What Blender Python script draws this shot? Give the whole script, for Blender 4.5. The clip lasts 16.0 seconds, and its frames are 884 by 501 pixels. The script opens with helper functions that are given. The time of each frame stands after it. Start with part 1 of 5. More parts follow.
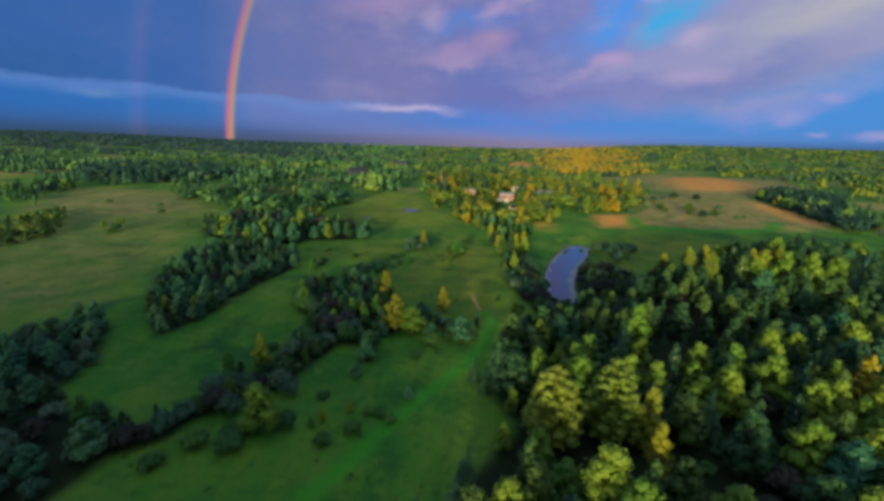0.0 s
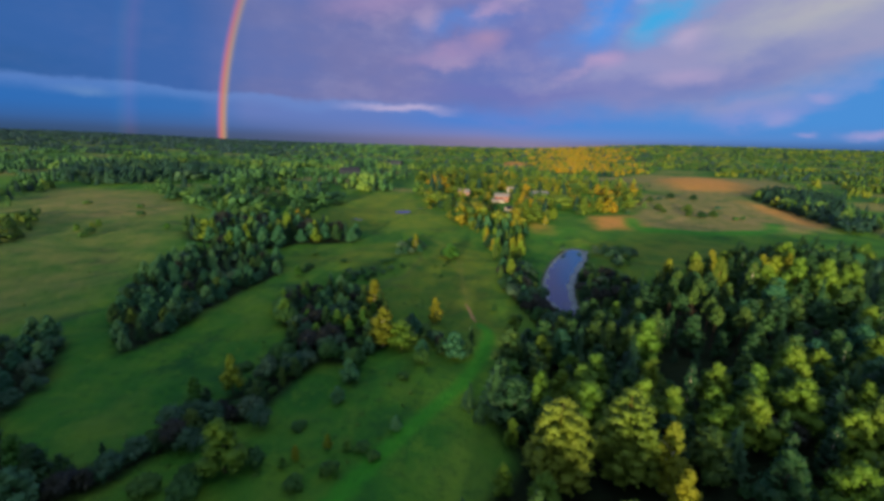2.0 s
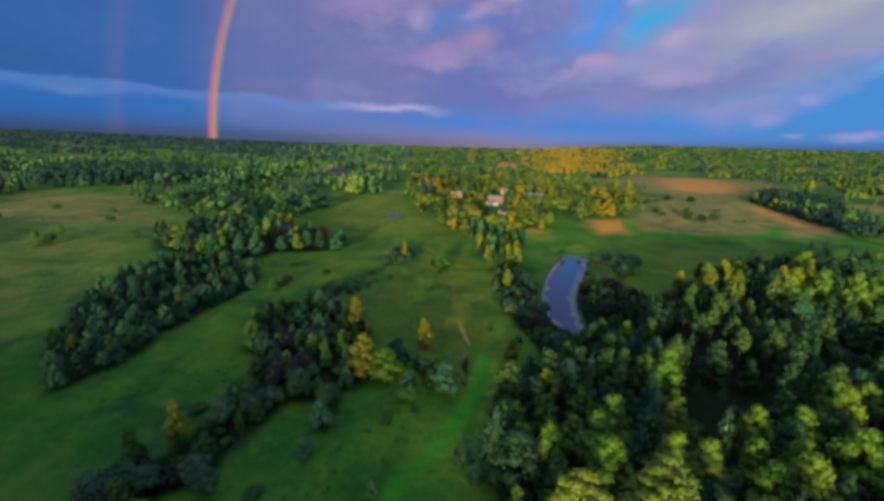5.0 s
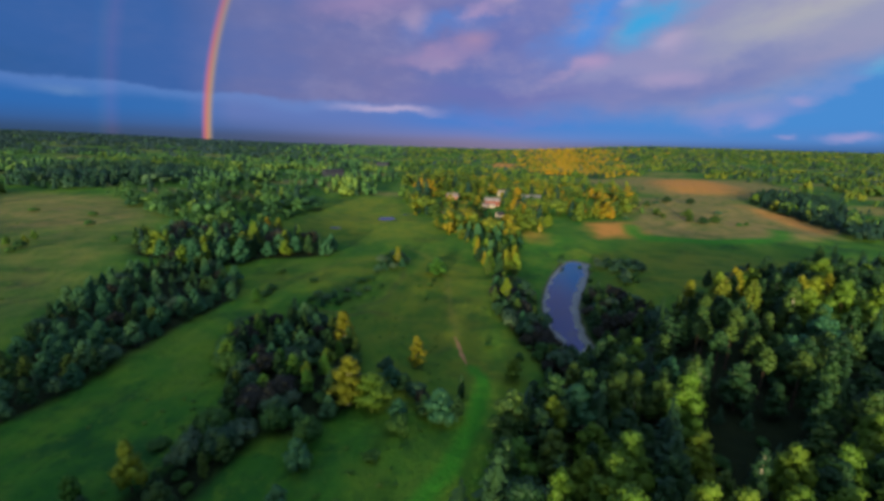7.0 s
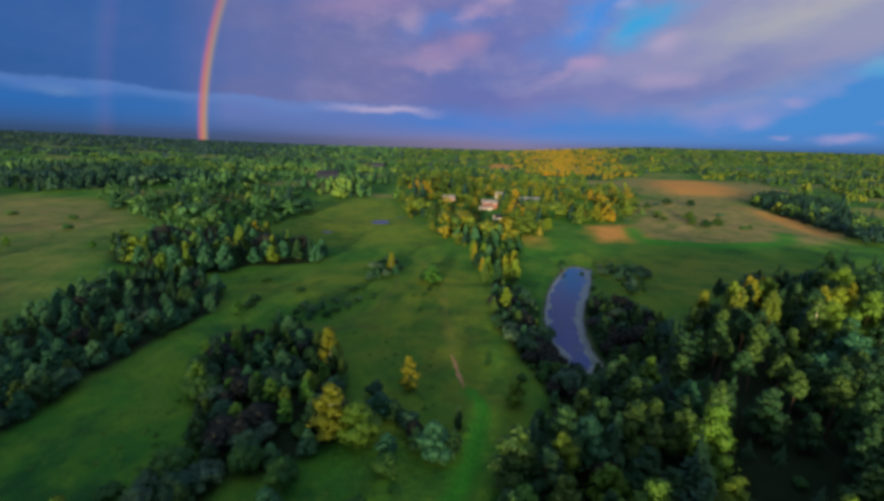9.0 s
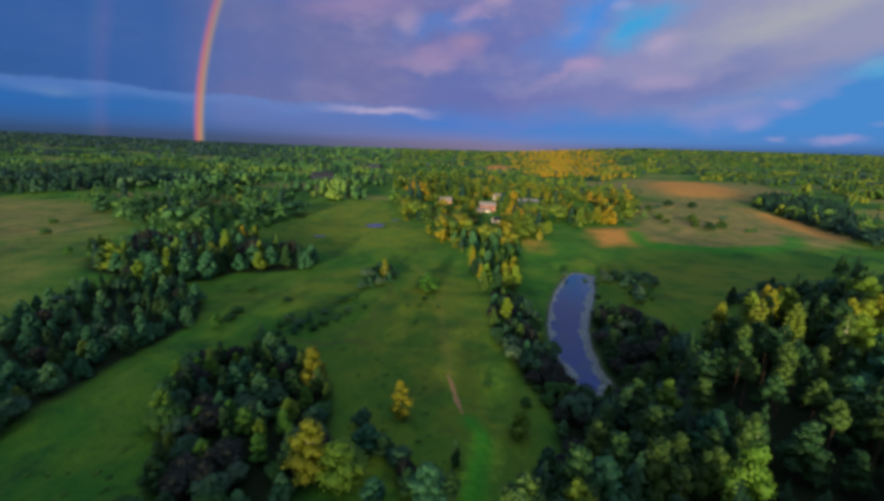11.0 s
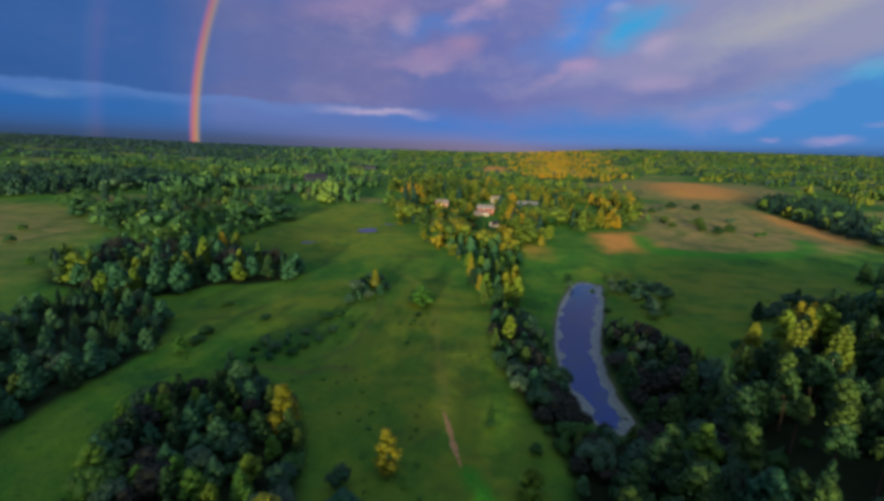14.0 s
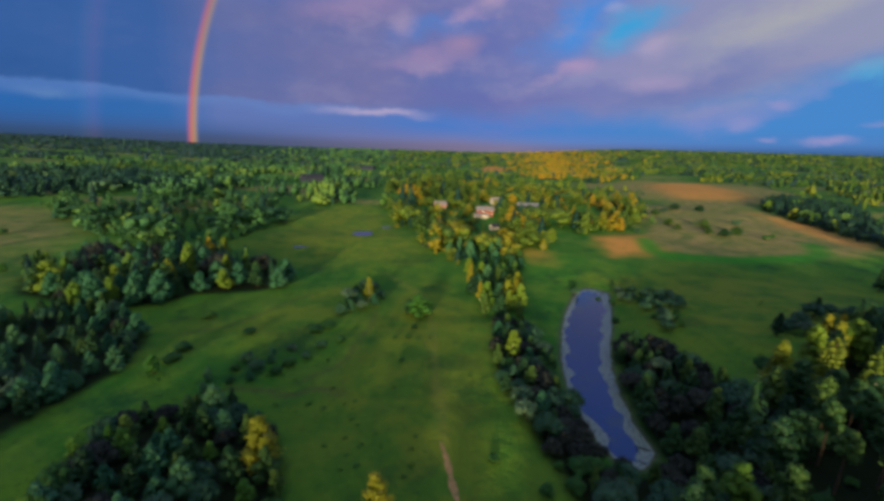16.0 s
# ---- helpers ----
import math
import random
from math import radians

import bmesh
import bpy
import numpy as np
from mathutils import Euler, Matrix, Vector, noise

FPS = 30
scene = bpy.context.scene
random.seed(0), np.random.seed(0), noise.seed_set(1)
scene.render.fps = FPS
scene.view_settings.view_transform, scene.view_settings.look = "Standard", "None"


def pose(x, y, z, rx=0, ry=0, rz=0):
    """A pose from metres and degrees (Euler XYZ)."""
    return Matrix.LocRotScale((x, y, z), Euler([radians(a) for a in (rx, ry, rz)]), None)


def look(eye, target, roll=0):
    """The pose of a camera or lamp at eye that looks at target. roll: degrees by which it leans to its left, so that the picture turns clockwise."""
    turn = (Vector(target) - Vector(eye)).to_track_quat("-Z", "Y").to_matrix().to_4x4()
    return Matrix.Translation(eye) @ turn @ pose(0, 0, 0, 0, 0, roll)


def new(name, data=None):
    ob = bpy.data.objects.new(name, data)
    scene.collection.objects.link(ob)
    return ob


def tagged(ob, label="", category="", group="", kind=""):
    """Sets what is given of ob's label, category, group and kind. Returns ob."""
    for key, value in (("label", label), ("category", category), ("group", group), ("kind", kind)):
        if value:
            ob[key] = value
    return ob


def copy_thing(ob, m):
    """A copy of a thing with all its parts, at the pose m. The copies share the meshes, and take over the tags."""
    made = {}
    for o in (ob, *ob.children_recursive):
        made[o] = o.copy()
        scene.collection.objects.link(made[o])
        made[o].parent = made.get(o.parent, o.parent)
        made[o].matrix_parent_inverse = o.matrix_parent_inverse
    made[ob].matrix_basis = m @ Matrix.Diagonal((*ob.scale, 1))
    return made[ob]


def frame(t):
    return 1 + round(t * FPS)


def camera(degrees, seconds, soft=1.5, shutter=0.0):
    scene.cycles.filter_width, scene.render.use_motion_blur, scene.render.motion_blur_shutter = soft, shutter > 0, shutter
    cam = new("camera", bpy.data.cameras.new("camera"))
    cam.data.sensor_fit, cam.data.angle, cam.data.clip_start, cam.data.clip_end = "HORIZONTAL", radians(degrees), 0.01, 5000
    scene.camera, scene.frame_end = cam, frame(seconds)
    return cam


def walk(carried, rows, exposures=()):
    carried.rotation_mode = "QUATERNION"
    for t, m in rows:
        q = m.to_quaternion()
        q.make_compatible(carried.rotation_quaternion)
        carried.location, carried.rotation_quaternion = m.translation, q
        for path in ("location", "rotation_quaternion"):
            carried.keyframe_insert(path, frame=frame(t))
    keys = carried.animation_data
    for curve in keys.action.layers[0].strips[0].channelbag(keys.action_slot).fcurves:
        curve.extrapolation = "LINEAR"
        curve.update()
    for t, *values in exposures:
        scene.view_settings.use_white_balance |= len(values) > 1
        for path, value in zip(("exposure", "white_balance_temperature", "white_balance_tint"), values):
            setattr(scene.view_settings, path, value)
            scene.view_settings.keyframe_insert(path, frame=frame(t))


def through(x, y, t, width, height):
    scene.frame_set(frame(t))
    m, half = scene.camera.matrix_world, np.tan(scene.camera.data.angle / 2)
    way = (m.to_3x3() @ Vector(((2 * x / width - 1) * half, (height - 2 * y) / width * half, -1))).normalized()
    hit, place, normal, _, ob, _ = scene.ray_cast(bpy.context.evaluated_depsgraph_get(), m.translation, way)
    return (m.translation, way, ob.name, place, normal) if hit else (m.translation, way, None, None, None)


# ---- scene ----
cam = camera(94.3, 16.0, soft=3.7)
PATH = [
    (0, (-3.145, 0.929, 54.085), (-7.028, 97.886, 29.912), 1.59),
    (1, (-3.033, 5.854, 54.073), (-6.196, 102.825, 29.855), 1.63),
    (2, (-2.921, 10.738, 54.123), (-5.411, 107.726, 29.893), 1.66),
    (3, (-2.802, 15.591, 54.210), (-4.665, 112.597, 29.998), 1.68),
    (4, (-2.673, 20.420, 54.315), (-3.954, 117.447, 30.146), 1.70),
    (5, (-2.531, 25.233, 54.421), (-3.273, 122.282, 30.317), 1.72),
    (6, (-2.374, 30.035, 54.513), (-2.618, 127.107, 30.494), 1.74),
    (7, (-2.201, 34.827, 54.584), (-1.988, 131.924, 30.664), 1.75),
    (8, (-2.013, 39.613, 54.627), (-1.381, 136.735, 30.816), 1.76),
    (9, (-1.810, 44.392, 54.641), (-0.798, 141.539, 30.946), 1.76),
    (10, (-1.597, 49.162, 54.627), (-0.239, 146.334, 31.049), 1.76),
    (11, (-1.376, 53.922, 54.591), (0.294, 151.116, 31.127), 1.76),
    (12, (-1.152, 58.666, 54.543), (0.797, 155.880, 31.184), 1.75),
    (13, (-0.932, 63.389, 54.496), (1.266, 160.619, 31.228), 1.74),
    (14, (-0.722, 68.082, 54.467), (1.696, 165.324, 31.270), 1.72),
    (15, (-0.531, 72.736, 54.475), (2.079, 169.984, 31.325), 1.71),
    (16, (-0.368, 77.341, 54.547), (2.409, 174.588, 31.411), 1.68),
]
walk(cam, [(t, look(eye, target, roll)) for t, eye, target, roll in PATH], exposures=[(0.0, 0.97), (6.5, 0.89), (16.0, 0.79)])

# ---- world and sun ----
SUN_EL, SUN_AZ = 6.5, 192.7            # low evening sun behind the drone, degrees clockwise from +y
BOW_AZ, BOW_EL = 12.6, -2.0            # the point opposite the sun, centre of the rainbow


def S(t):
    t = np.clip(t, 0, 1)
    return t * t * (3 - 2 * t)


def bump(x, y, cx, cy, sx, sy):
    return np.exp(-((x - cx) / sx) ** 2 - ((y - cy) / sy) ** 2)


class Graph:
    """Brief ways to build a node tree."""

    def __init__(self, tree):
        self.tree = tree
        tree.nodes.clear()

    def node(self, kind, **sets):
        n = self.tree.nodes.new(kind)
        for k, v in sets.items():
            setattr(n, k, v)
        return n

    def link(self, a, b):
        self.tree.links.new(a, b)

    def put(self, socket, v):
        if isinstance(v, bpy.types.NodeSocket):
            self.link(v, socket)
        else:
            socket.default_value = v

    def math(self, op, a, b=0.0, c=0.0):
        n = self.node("ShaderNodeMath", operation=op)
        for s, v in zip(n.inputs, (a, b, c)):
            self.put(s, v)
        return n.outputs[0]

    def vmath(self, op, a, b=(0, 0, 0)):
        n = self.node("ShaderNodeVectorMath", operation=op)
        self.put(n.inputs[0], a)
        self.put(n.inputs[1], b)
        return n.outputs["Value"] if op in ("DOT_PRODUCT", "LENGTH") else n.outputs[0]

    def range(self, v, a, b, lo=0.0, hi=1.0):
        n = self.node("ShaderNodeMapRange", interpolation_type="SMOOTHSTEP")
        for s, x in zip(n.inputs, (v, a, b, lo, hi)):
            self.put(s, x)
        return n.outputs[0]

    def mix(self, f, a, b, blend="MIX"):
        n = self.node("ShaderNodeMix", data_type="RGBA", blend_type=blend)
        for s, v in ((n.inputs[0], f), (n.inputs[6], a), (n.inputs[7], b)):
            self.put(s, (*v, 1) if isinstance(v, tuple) and len(v) == 3 else v)
        return n.outputs[2]

    def noise(self, vec, scale, detail=4.0, rough=0.55, out=0):
        n = self.node("ShaderNodeTexNoise")
        if vec is not None:
            self.link(vec, n.inputs["Vector"])
        n.inputs["Scale"].default_value, n.inputs["Detail"].default_value, n.inputs["Roughness"].default_value = scale, detail, rough
        return n.outputs[out]

    def ramp(self, v, stops):
        n = self.node("ShaderNodeValToRGB")
        self.put(n.inputs[0], v)
        el = n.color_ramp.elements
        while len(el) < len(stops):
            el.new(0.5)
        for e, (p, c) in zip(el, stops):
            e.position, e.color = p, (*c, 1)
        return n.outputs[0]

    def xyz(self, x, y, z=0.0):
        n = self.node("ShaderNodeCombineXYZ")
        for s, v in zip(n.inputs, (x, y, z)):
            self.put(s, v)
        return n.outputs[0]


def make_world():
    world = bpy.data.worlds.new("evening_sky")
    world.use_nodes = True
    scene.world = world
    g = Graph(world.node_tree)
    d = g.node("ShaderNodeTexCoord").outputs["Generated"]
    sep = g.node("ShaderNodeSeparateXYZ")
    g.link(d, sep.inputs[0])
    az = g.math("DEGREES", g.math("ARCTAN2", sep.outputs[0], sep.outputs[1]))
    el = g.math("DEGREES", g.math("ARCSINE", sep.outputs[2]))
    plane = g.xyz(g.math("MULTIPLY", az, 0.05), g.math("MULTIPLY", el, 0.10))
    n_fine = g.noise(plane, 2.6, 6, 0.6)
    n_two = g.noise(g.vmath("ADD", plane, (7.3, 2.1, 4.0)), 1.4, 6, 0.6)
    n_three = g.noise(g.vmath("ADD", plane, (1.3, 8.1, 2.0)), 2.0, 7, 0.62)
    n_big = g.noise(g.vmath("ADD", plane, (3.3, 5.1, 9.0)), 0.7, 5, 0.55)
    waz = g.math("ADD", az, g.math("MULTIPLY_ADD", n_two, 16.0, -8.0))
    wel = g.math("ADD", el, g.math("MULTIPLY_ADD", n_three, 7.0, -3.5))

    def puff(a0, e0, ra, re, tilt=0.0, hard=0.0):
        """A soft cloud round one direction, ragged by the noise; tilt: rise in degrees per degree of azimuth."""
        u = g.math("MULTIPLY", g.math("SUBTRACT", waz, a0), 1.0 / ra)
        v = g.math("SUBTRACT", wel, e0)
        v = g.math("MULTIPLY", g.math("SUBTRACT", v, g.math("MULTIPLY", g.math("SUBTRACT", waz, a0), tilt)), 1.0 / re)
        dist = g.math("SQRT", g.math("ADD", g.math("MULTIPLY", u, u), g.math("MULTIPLY", v, v)))
        return g.range(dist, 1.0, hard)

    faz = g.math("ADD", az, g.math("MULTIPLY_ADD", n_fine, 5.0, -2.5))
    fel = g.math("ADD", el, g.math("MULTIPLY_ADD", n_three, 2.6, -1.3))

    def dab(a0, e0, ra, re):
        """A small cloud, less torn than a puff."""
        u, v = g.math("MULTIPLY", g.math("SUBTRACT", faz, a0), 1.0 / ra), g.math("MULTIPLY", g.math("SUBTRACT", fel, e0), 1.0 / re)
        return g.range(g.math("SQRT", g.math("ADD", g.math("MULTIPLY", u, u), g.math("MULTIPLY", v, v))), 1.0, 0.0)

    def spread(f, k):
        return g.math("MULTIPLY", f, k)
    # the clear band under the cloud deck
    low = g.ramp(g.range(az, -55, 45), [(0.0, (0.024, 0.125, 0.40)), (0.14, (0.036, 0.140, 0.41)), (0.20, (0.110, 0.170, 0.43)), (0.42, (0.105, 0.175, 0.46)), (0.58, (0.070, 0.185, 0.54)), (0.8, (0.060, 0.205, 0.57)), (1.0, (0.060, 0.23, 0.58))])
    haze = g.ramp(g.range(az, -55, 45), [(0.0, (0.034, 0.09, 0.24)), (0.2, (0.060, 0.11, 0.28)), (0.4, (0.14, 0.165, 0.36)), (0.62, (0.19, 0.185, 0.38)), (0.8, (0.13, 0.21, 0.50)), (1.0, (0.08, 0.20, 0.50))])
    low = g.mix(g.range(el, 3.8, 0.8), low, haze)
    murk = g.ramp(g.range(az, -55, 45), [(0.0, (0.026, 0.060, 0.130)), (0.3, (0.075, 0.090, 0.170)), (0.55, (0.160, 0.140, 0.230)), (0.72, (0.210, 0.170, 0.270)), (1.0, (0.030, 0.085, 0.220))])
    low = g.mix(g.math("MULTIPLY", g.range(el, 2.1, 0.5), 0.85), low, murk)
    low = g.mix(spread(puff(34, 4.8, 8, 2.0, 0.14), 0.8), low, (0.22, 0.25, 0.55))
    low = g.mix(spread(puff(40, 7.2, 6, 1.6, 0.3), 0.6), low, (0.20, 0.27, 0.56))
    low = g.mix(spread(puff(45, 8.6, 3.5, 1.6), 0.7), low, (0.09, 0.40, 0.66))
    for a0, e0, ra, re, much in ((43.5, 2.2, 2.6, 0.6, 0.8), (39, 2.3, 1.7, 0.4, 0.6), (36, 4.0, 3.0, 1.3, 0.6), (39.3, 6.0, 2.0, 0.8, 0.6), (47, 3.6, 2.0, 0.5, 0.4)):
        low = g.mix(spread(dab(a0, e0, ra, re), much), low, (0.31, 0.29, 0.56))
    low = g.mix(spread(puff(8, 4.0, 14, 1.0), 0.5), low, (0.13, 0.19, 0.52))
    # the cloud deck
    deck = g.ramp(g.range(az, -55, 48), [(0.0, (0.021, 0.094, 0.288)), (0.13, (0.034, 0.102, 0.31)), (0.20, (0.120, 0.145, 0.345)), (0.42, (0.160, 0.163, 0.365)), (0.66, (0.145, 0.165, 0.42)), (0.85, (0.22, 0.23, 0.46)), (1.0, (0.27, 0.29, 0.45))])
    deck = g.mix(g.math("MULTIPLY", g.range(n_big, 0.42, 0.62), 0.35), deck, (0.055, 0.135, 0.42))
    deck = g.mix(spread(puff(1, 15.0, 8, 2.4, 0.1), 0.75), deck, (0.085, 0.20, 0.55))
    deck = g.mix(spread(puff(17.5, 14.8, 9, 5.0, 0.35), 1.0), deck, (0.045, 0.25, 0.70))
    deck = g.mix(spread(puff(25, 14.2, 6, 3.2, 0.3), 1.0), deck, (0.050, 0.33, 0.66))
    deck = g.mix(spread(puff(-10, 17, 10, 3.0, 0.2), 0.7), deck, (0.30, 0.22, 0.42))
    deck = g.mix(spread(puff(-1, 11.3, 9, 1.9, 0.15), 0.75), deck, (0.33, 0.235, 0.43))
    deck = g.mix(spread(puff(4.5, 16.6, 4.5, 1.8, 0.4), 0.8), deck, (0.34, 0.26, 0.48))
    deck = g.mix(spread(puff(15, 9.6, 5, 1.3, 0.25), 0.8), deck, (0.29, 0.25, 0.47))
    deck = g.mix(spread(puff(23, 9.8, 10, 3.0, 0.22), 0.8), deck, (0.26, 0.265, 0.48))
    deck = g.mix(spread(puff(31, 7.6, 15, 3.4, 0.22), 0.85), deck, (0.135, 0.175, 0.43))
    deck = g.mix(spread(puff(37, 14.4, 11, 3.6, 0.30), 0.95), deck, (0.37, 0.38, 0.43))
    deck = g.mix(spread(puff(8, 7.0, 22, 1.9, 0.02), 0.6), deck, (0.135, 0.150, 0.41))
    deck = g.mix(g.math("MULTIPLY", g.range(n_three, 0.44, 0.72), g.range(az, -32, -5, 0.05, 0.42)), deck, (0.30, 0.275, 0.46))
    for a0, e0, ra, re, tone in ((18, 10.7, 3.4, 1.6, (0.40, 0.29, 0.50)), (26.7, 12.6, 3.6, 1.7, (0.40, 0.34, 0.52)), (27, 8.6, 5.0, 1.6, (0.36, 0.30, 0.50)), (6.7, 18.6, 2.8, 1.6, (0.42, 0.31, 0.48)), (3.4, 13.4, 3.6, 1.8, (0.34, 0.23, 0.40)), (22, 16.5, 2.0, 1.0, (0.26, 0.33, 0.62)), (-4, 15.5, 2.4, 2.4, (0.33, 0.27, 0.46))):
        deck = g.mix(spread(dab(a0, e0, ra, re), 0.75), deck, tone)
    # lower edge of the deck
    wob = g.math("MULTIPLY_ADD", n_fine, 2.6, -1.3)
    edge = g.math("ADD", g.math("ADD", g.range(az, 26, 52, 5.0, 10.5), g.range(az, -14, -30, 0.0, 0.7)), g.math("MULTIPLY", wob, g.range(az, -20, 25, 0.9, 1.5)))
    edge = g.math("ADD", edge, g.math("MULTIPLY", g.range(g.math("ABSOLUTE", g.math("ADD", az, 9.0)), 12, 2), 0.55))
    over = g.math("SUBTRACT", el, edge)
    soft = g.range(az, -30, 25, 0.35, 2.6)
    sky = g.mix(g.range(g.math("DIVIDE", over, soft), -0.9, 0.8), low, deck)
    rim = g.math("MULTIPLY", g.range(over, -1.7, -0.15), g.range(over, 0.35, -0.15))
    sky = g.mix(g.math("MULTIPLY", rim, g.range(az, 4, -12, 0.0, 0.45)), sky, (0.13, 0.23, 0.54))
    strip = g.math("MULTIPLY", g.range(g.math("ABSOLUTE", g.math("ADD", over, g.math("MULTIPLY_ADD", n_two, 1.4, -0.25))), 0.75, 0.05), g.math("MULTIPLY", g.range(az, -18, -8), g.range(az, 1.5, -3)))
    sky = g.mix(g.math("MULTIPLY", strip, g.range(n_three, 0.35, 0.55, 0.35, 0.9)), sky, (0.40, 0.35, 0.56))
    sky = g.mix(spread(dab(-41.5, 4.6, 3.6, 0.8), 0.55), sky, (0.13, 0.24, 0.48))
    # rainbow and its faint outer bow
    a, e = radians(BOW_AZ), radians(BOW_EL)
    c = (math.sin(a) * math.cos(e), math.cos(a) * math.cos(e), math.sin(e))
    ang = g.math("DEGREES", g.math("ARCCOSINE", g.vmath("DOT_PRODUCT", d, c)))
    k = (0, 0, 0)
    bow = g.ramp(g.math("MULTIPLY_ADD", ang, 0.45, -18.28), [(0.0, (0.16, 0.17, 0.34)), (0.30, (0.24, 0.22, 0.22)), (0.46, (0.42, 0.27, 0.15)), (0.62, (0.56, 0.17, 0.13)), (0.80, (0.45, 0.13, 0.30)), (1.0, (0.25, 0.12, 0.35))])
    bow_f = g.math("MULTIPLY", g.range(g.math("ABSOLUTE", g.math("SUBTRACT", ang, 41.85)), 0.78, 0.1), g.range(el, 20, 1, 0.5, 0.88))
    bow2 = g.ramp(g.math("MULTIPLY_ADD", ang, 0.36, -17.9), [(0.0, k), (0.35, (0.026, 0.006, 0.008)), (0.6, (0.012, 0.010, 0.006)), (0.8, (0.0, 0.004, 0.008)), (1.0, k)])
    sky = g.mix(bow_f, sky, bow)
    sky = g.mix(1.0, sky, bow2, "ADD")
    sky = g.mix(1.0, sky, (FRONT, FRONT, FRONT * 0.97), "MULTIPLY")
    # the rest of the dome: open evening sky towards the sun
    nish = g.node("ShaderNodeTexSky", sky_type="NISHITA", sun_disc=False, sun_elevation=radians(SUN_EL), sun_rotation=radians(SUN_AZ), altitude=100.0)
    dome = g.mix(1.0, nish.outputs[0], (SKY, SKY, SKY), "MULTIPLY")
    dome = g.mix(g.range(n_big, 0.42, 0.62, 0.3, 0.7), dome, DOME)
    sky = g.mix(g.range(el, 19, 34), sky, HIGH)
    back = g.math("MAXIMUM", g.range(g.math("ABSOLUTE", az), 58, 100), 0.0)
    sky = g.mix(back, sky, dome)
    sky = g.mix(g.range(el, 44, 66), sky, ZENITH)
    bg = g.node("ShaderNodeBackground")
    g.link(sky, bg.inputs[0])
    g.link(bg.outputs[0], g.node("ShaderNodeOutputWorld").inputs[0])


SKY, FRONT, DOME, HIGH, ZENITH = 0.10, 0.61, (0.25, 0.28, 0.35), (0.075, 0.130, 0.42), (0.38, 0.43, 0.48)
make_world()

sun = new("sun", bpy.data.lights.new("sun", "SUN"))
sun.data.energy, sun.data.angle, sun.data.color = 5.0, radians(6.0), (1.0, 0.79, 0.42)
_a, _e = radians(SUN_AZ), radians(SUN_EL)
SUN_WAY = Vector((math.sin(_a) * math.cos(_e), math.cos(_a) * math.cos(_e), math.sin(_e)))
sun.matrix_world = look(SUN_WAY * 300, (0, 0, 0))


# ---- materials ----
def material(name):
    m = bpy.data.materials.new(name)
    m.use_nodes = True
    return m, Graph(m.node_tree)


def surface(g, color, rough=0.8, spec=0.3, bump_h=None, bump_d=0.1, metal=0.0):
    p = g.node("ShaderNodeBsdfPrincipled")
    g.put(p.inputs["Base Color"], (*color, 1) if isinstance(color, tuple) else color)
    g.put(p.inputs["Roughness"], rough)
    p.inputs["Specular IOR Level"].default_value, p.inputs["Metallic"].default_value = spec, metal
    if bump_h is not None:
        b = g.node("ShaderNodeBump")
        b.inputs["Distance"].default_value = bump_d
        g.link(bump_h, b.inputs["Height"])
        g.link(b.outputs[0], p.inputs["Normal"])
    return p


def finish(g, shader):
    g.link(shader, g.node("ShaderNodeOutputMaterial").inputs[0])


def leaf_material(name, dark, mid, light, joined=False, through=0.3):
    """Foliage: tint varies from tree to tree and from spray to spray."""
    m, g = material(name)
    rnd = g.node("ShaderNodeAttribute", attribute_name="tint").outputs["Fac"] if joined else g.node("ShaderNodeObjectInfo").outputs["Random"]
    pos = g.node("ShaderNodeNewGeometry").outputs["Position"]
    isl = g.node("ShaderNodeNewGeometry").outputs["Random Per Island"]
    f = g.math("ADD", g.math("MULTIPLY", rnd, 0.66), g.math("MULTIPLY", g.noise(pos, 0.30, 3), 0.42))
    f = g.math("ADD", f, g.math("MULTIPLY_ADD", isl, *((0.20, -0.13) if joined else (0.22, -0.15))))
    col = g.ramp(f, [(0.0, dark), (0.5, mid), (1.0, light)])
    p = surface(g, col, 0.62, 0.25)
    t = g.node("ShaderNodeBsdfTranslucent")
    g.link(g.mix(1.0, col, (1.0, 1.0, 0.5), "MULTIPLY"), t.inputs[0])
    s = g.node("ShaderNodeMixShader")
    s.inputs[0].default_value = through
    g.link(p.outputs[0], s.inputs[1])
    g.link(t.outputs[0], s.inputs[2])
    finish(g, s.outputs[0])
    return m


def bark_material(name, a, b, scale=6.0):
    m, g = material(name)
    tc = g.node("ShaderNodeTexCoord").outputs["Object"]
    n = g.noise(g.vmath("MULTIPLY", tc, (1, 1, 0.25)), scale, 5)
    finish(g, surface(g, g.ramp(n, [(0.35, a), (0.65, b)]), 0.9, 0.1, n, 0.05).outputs[0])
    return m


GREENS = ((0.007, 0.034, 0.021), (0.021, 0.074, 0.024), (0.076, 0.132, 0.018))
# lifted dark end puts distance haze's low contrast into the far leaves
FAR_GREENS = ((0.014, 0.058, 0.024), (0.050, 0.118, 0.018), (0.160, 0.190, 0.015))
GOLDS = ((0.110, 0.158, 0.012), (0.175, 0.190, 0.012), (0.260, 0.210, 0.010))
NEEDLES = ((0.008, 0.034, 0.018), (0.017, 0.062, 0.026), (0.034, 0.092, 0.028))
LEAF = leaf_material("broadleaf_foliage", *GREENS)
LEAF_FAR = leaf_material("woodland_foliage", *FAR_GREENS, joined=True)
BRIGHT = leaf_material("yellow_green_foliage", (0.050, 0.138, 0.015), (0.092, 0.182, 0.018), (0.150, 0.212, 0.020))
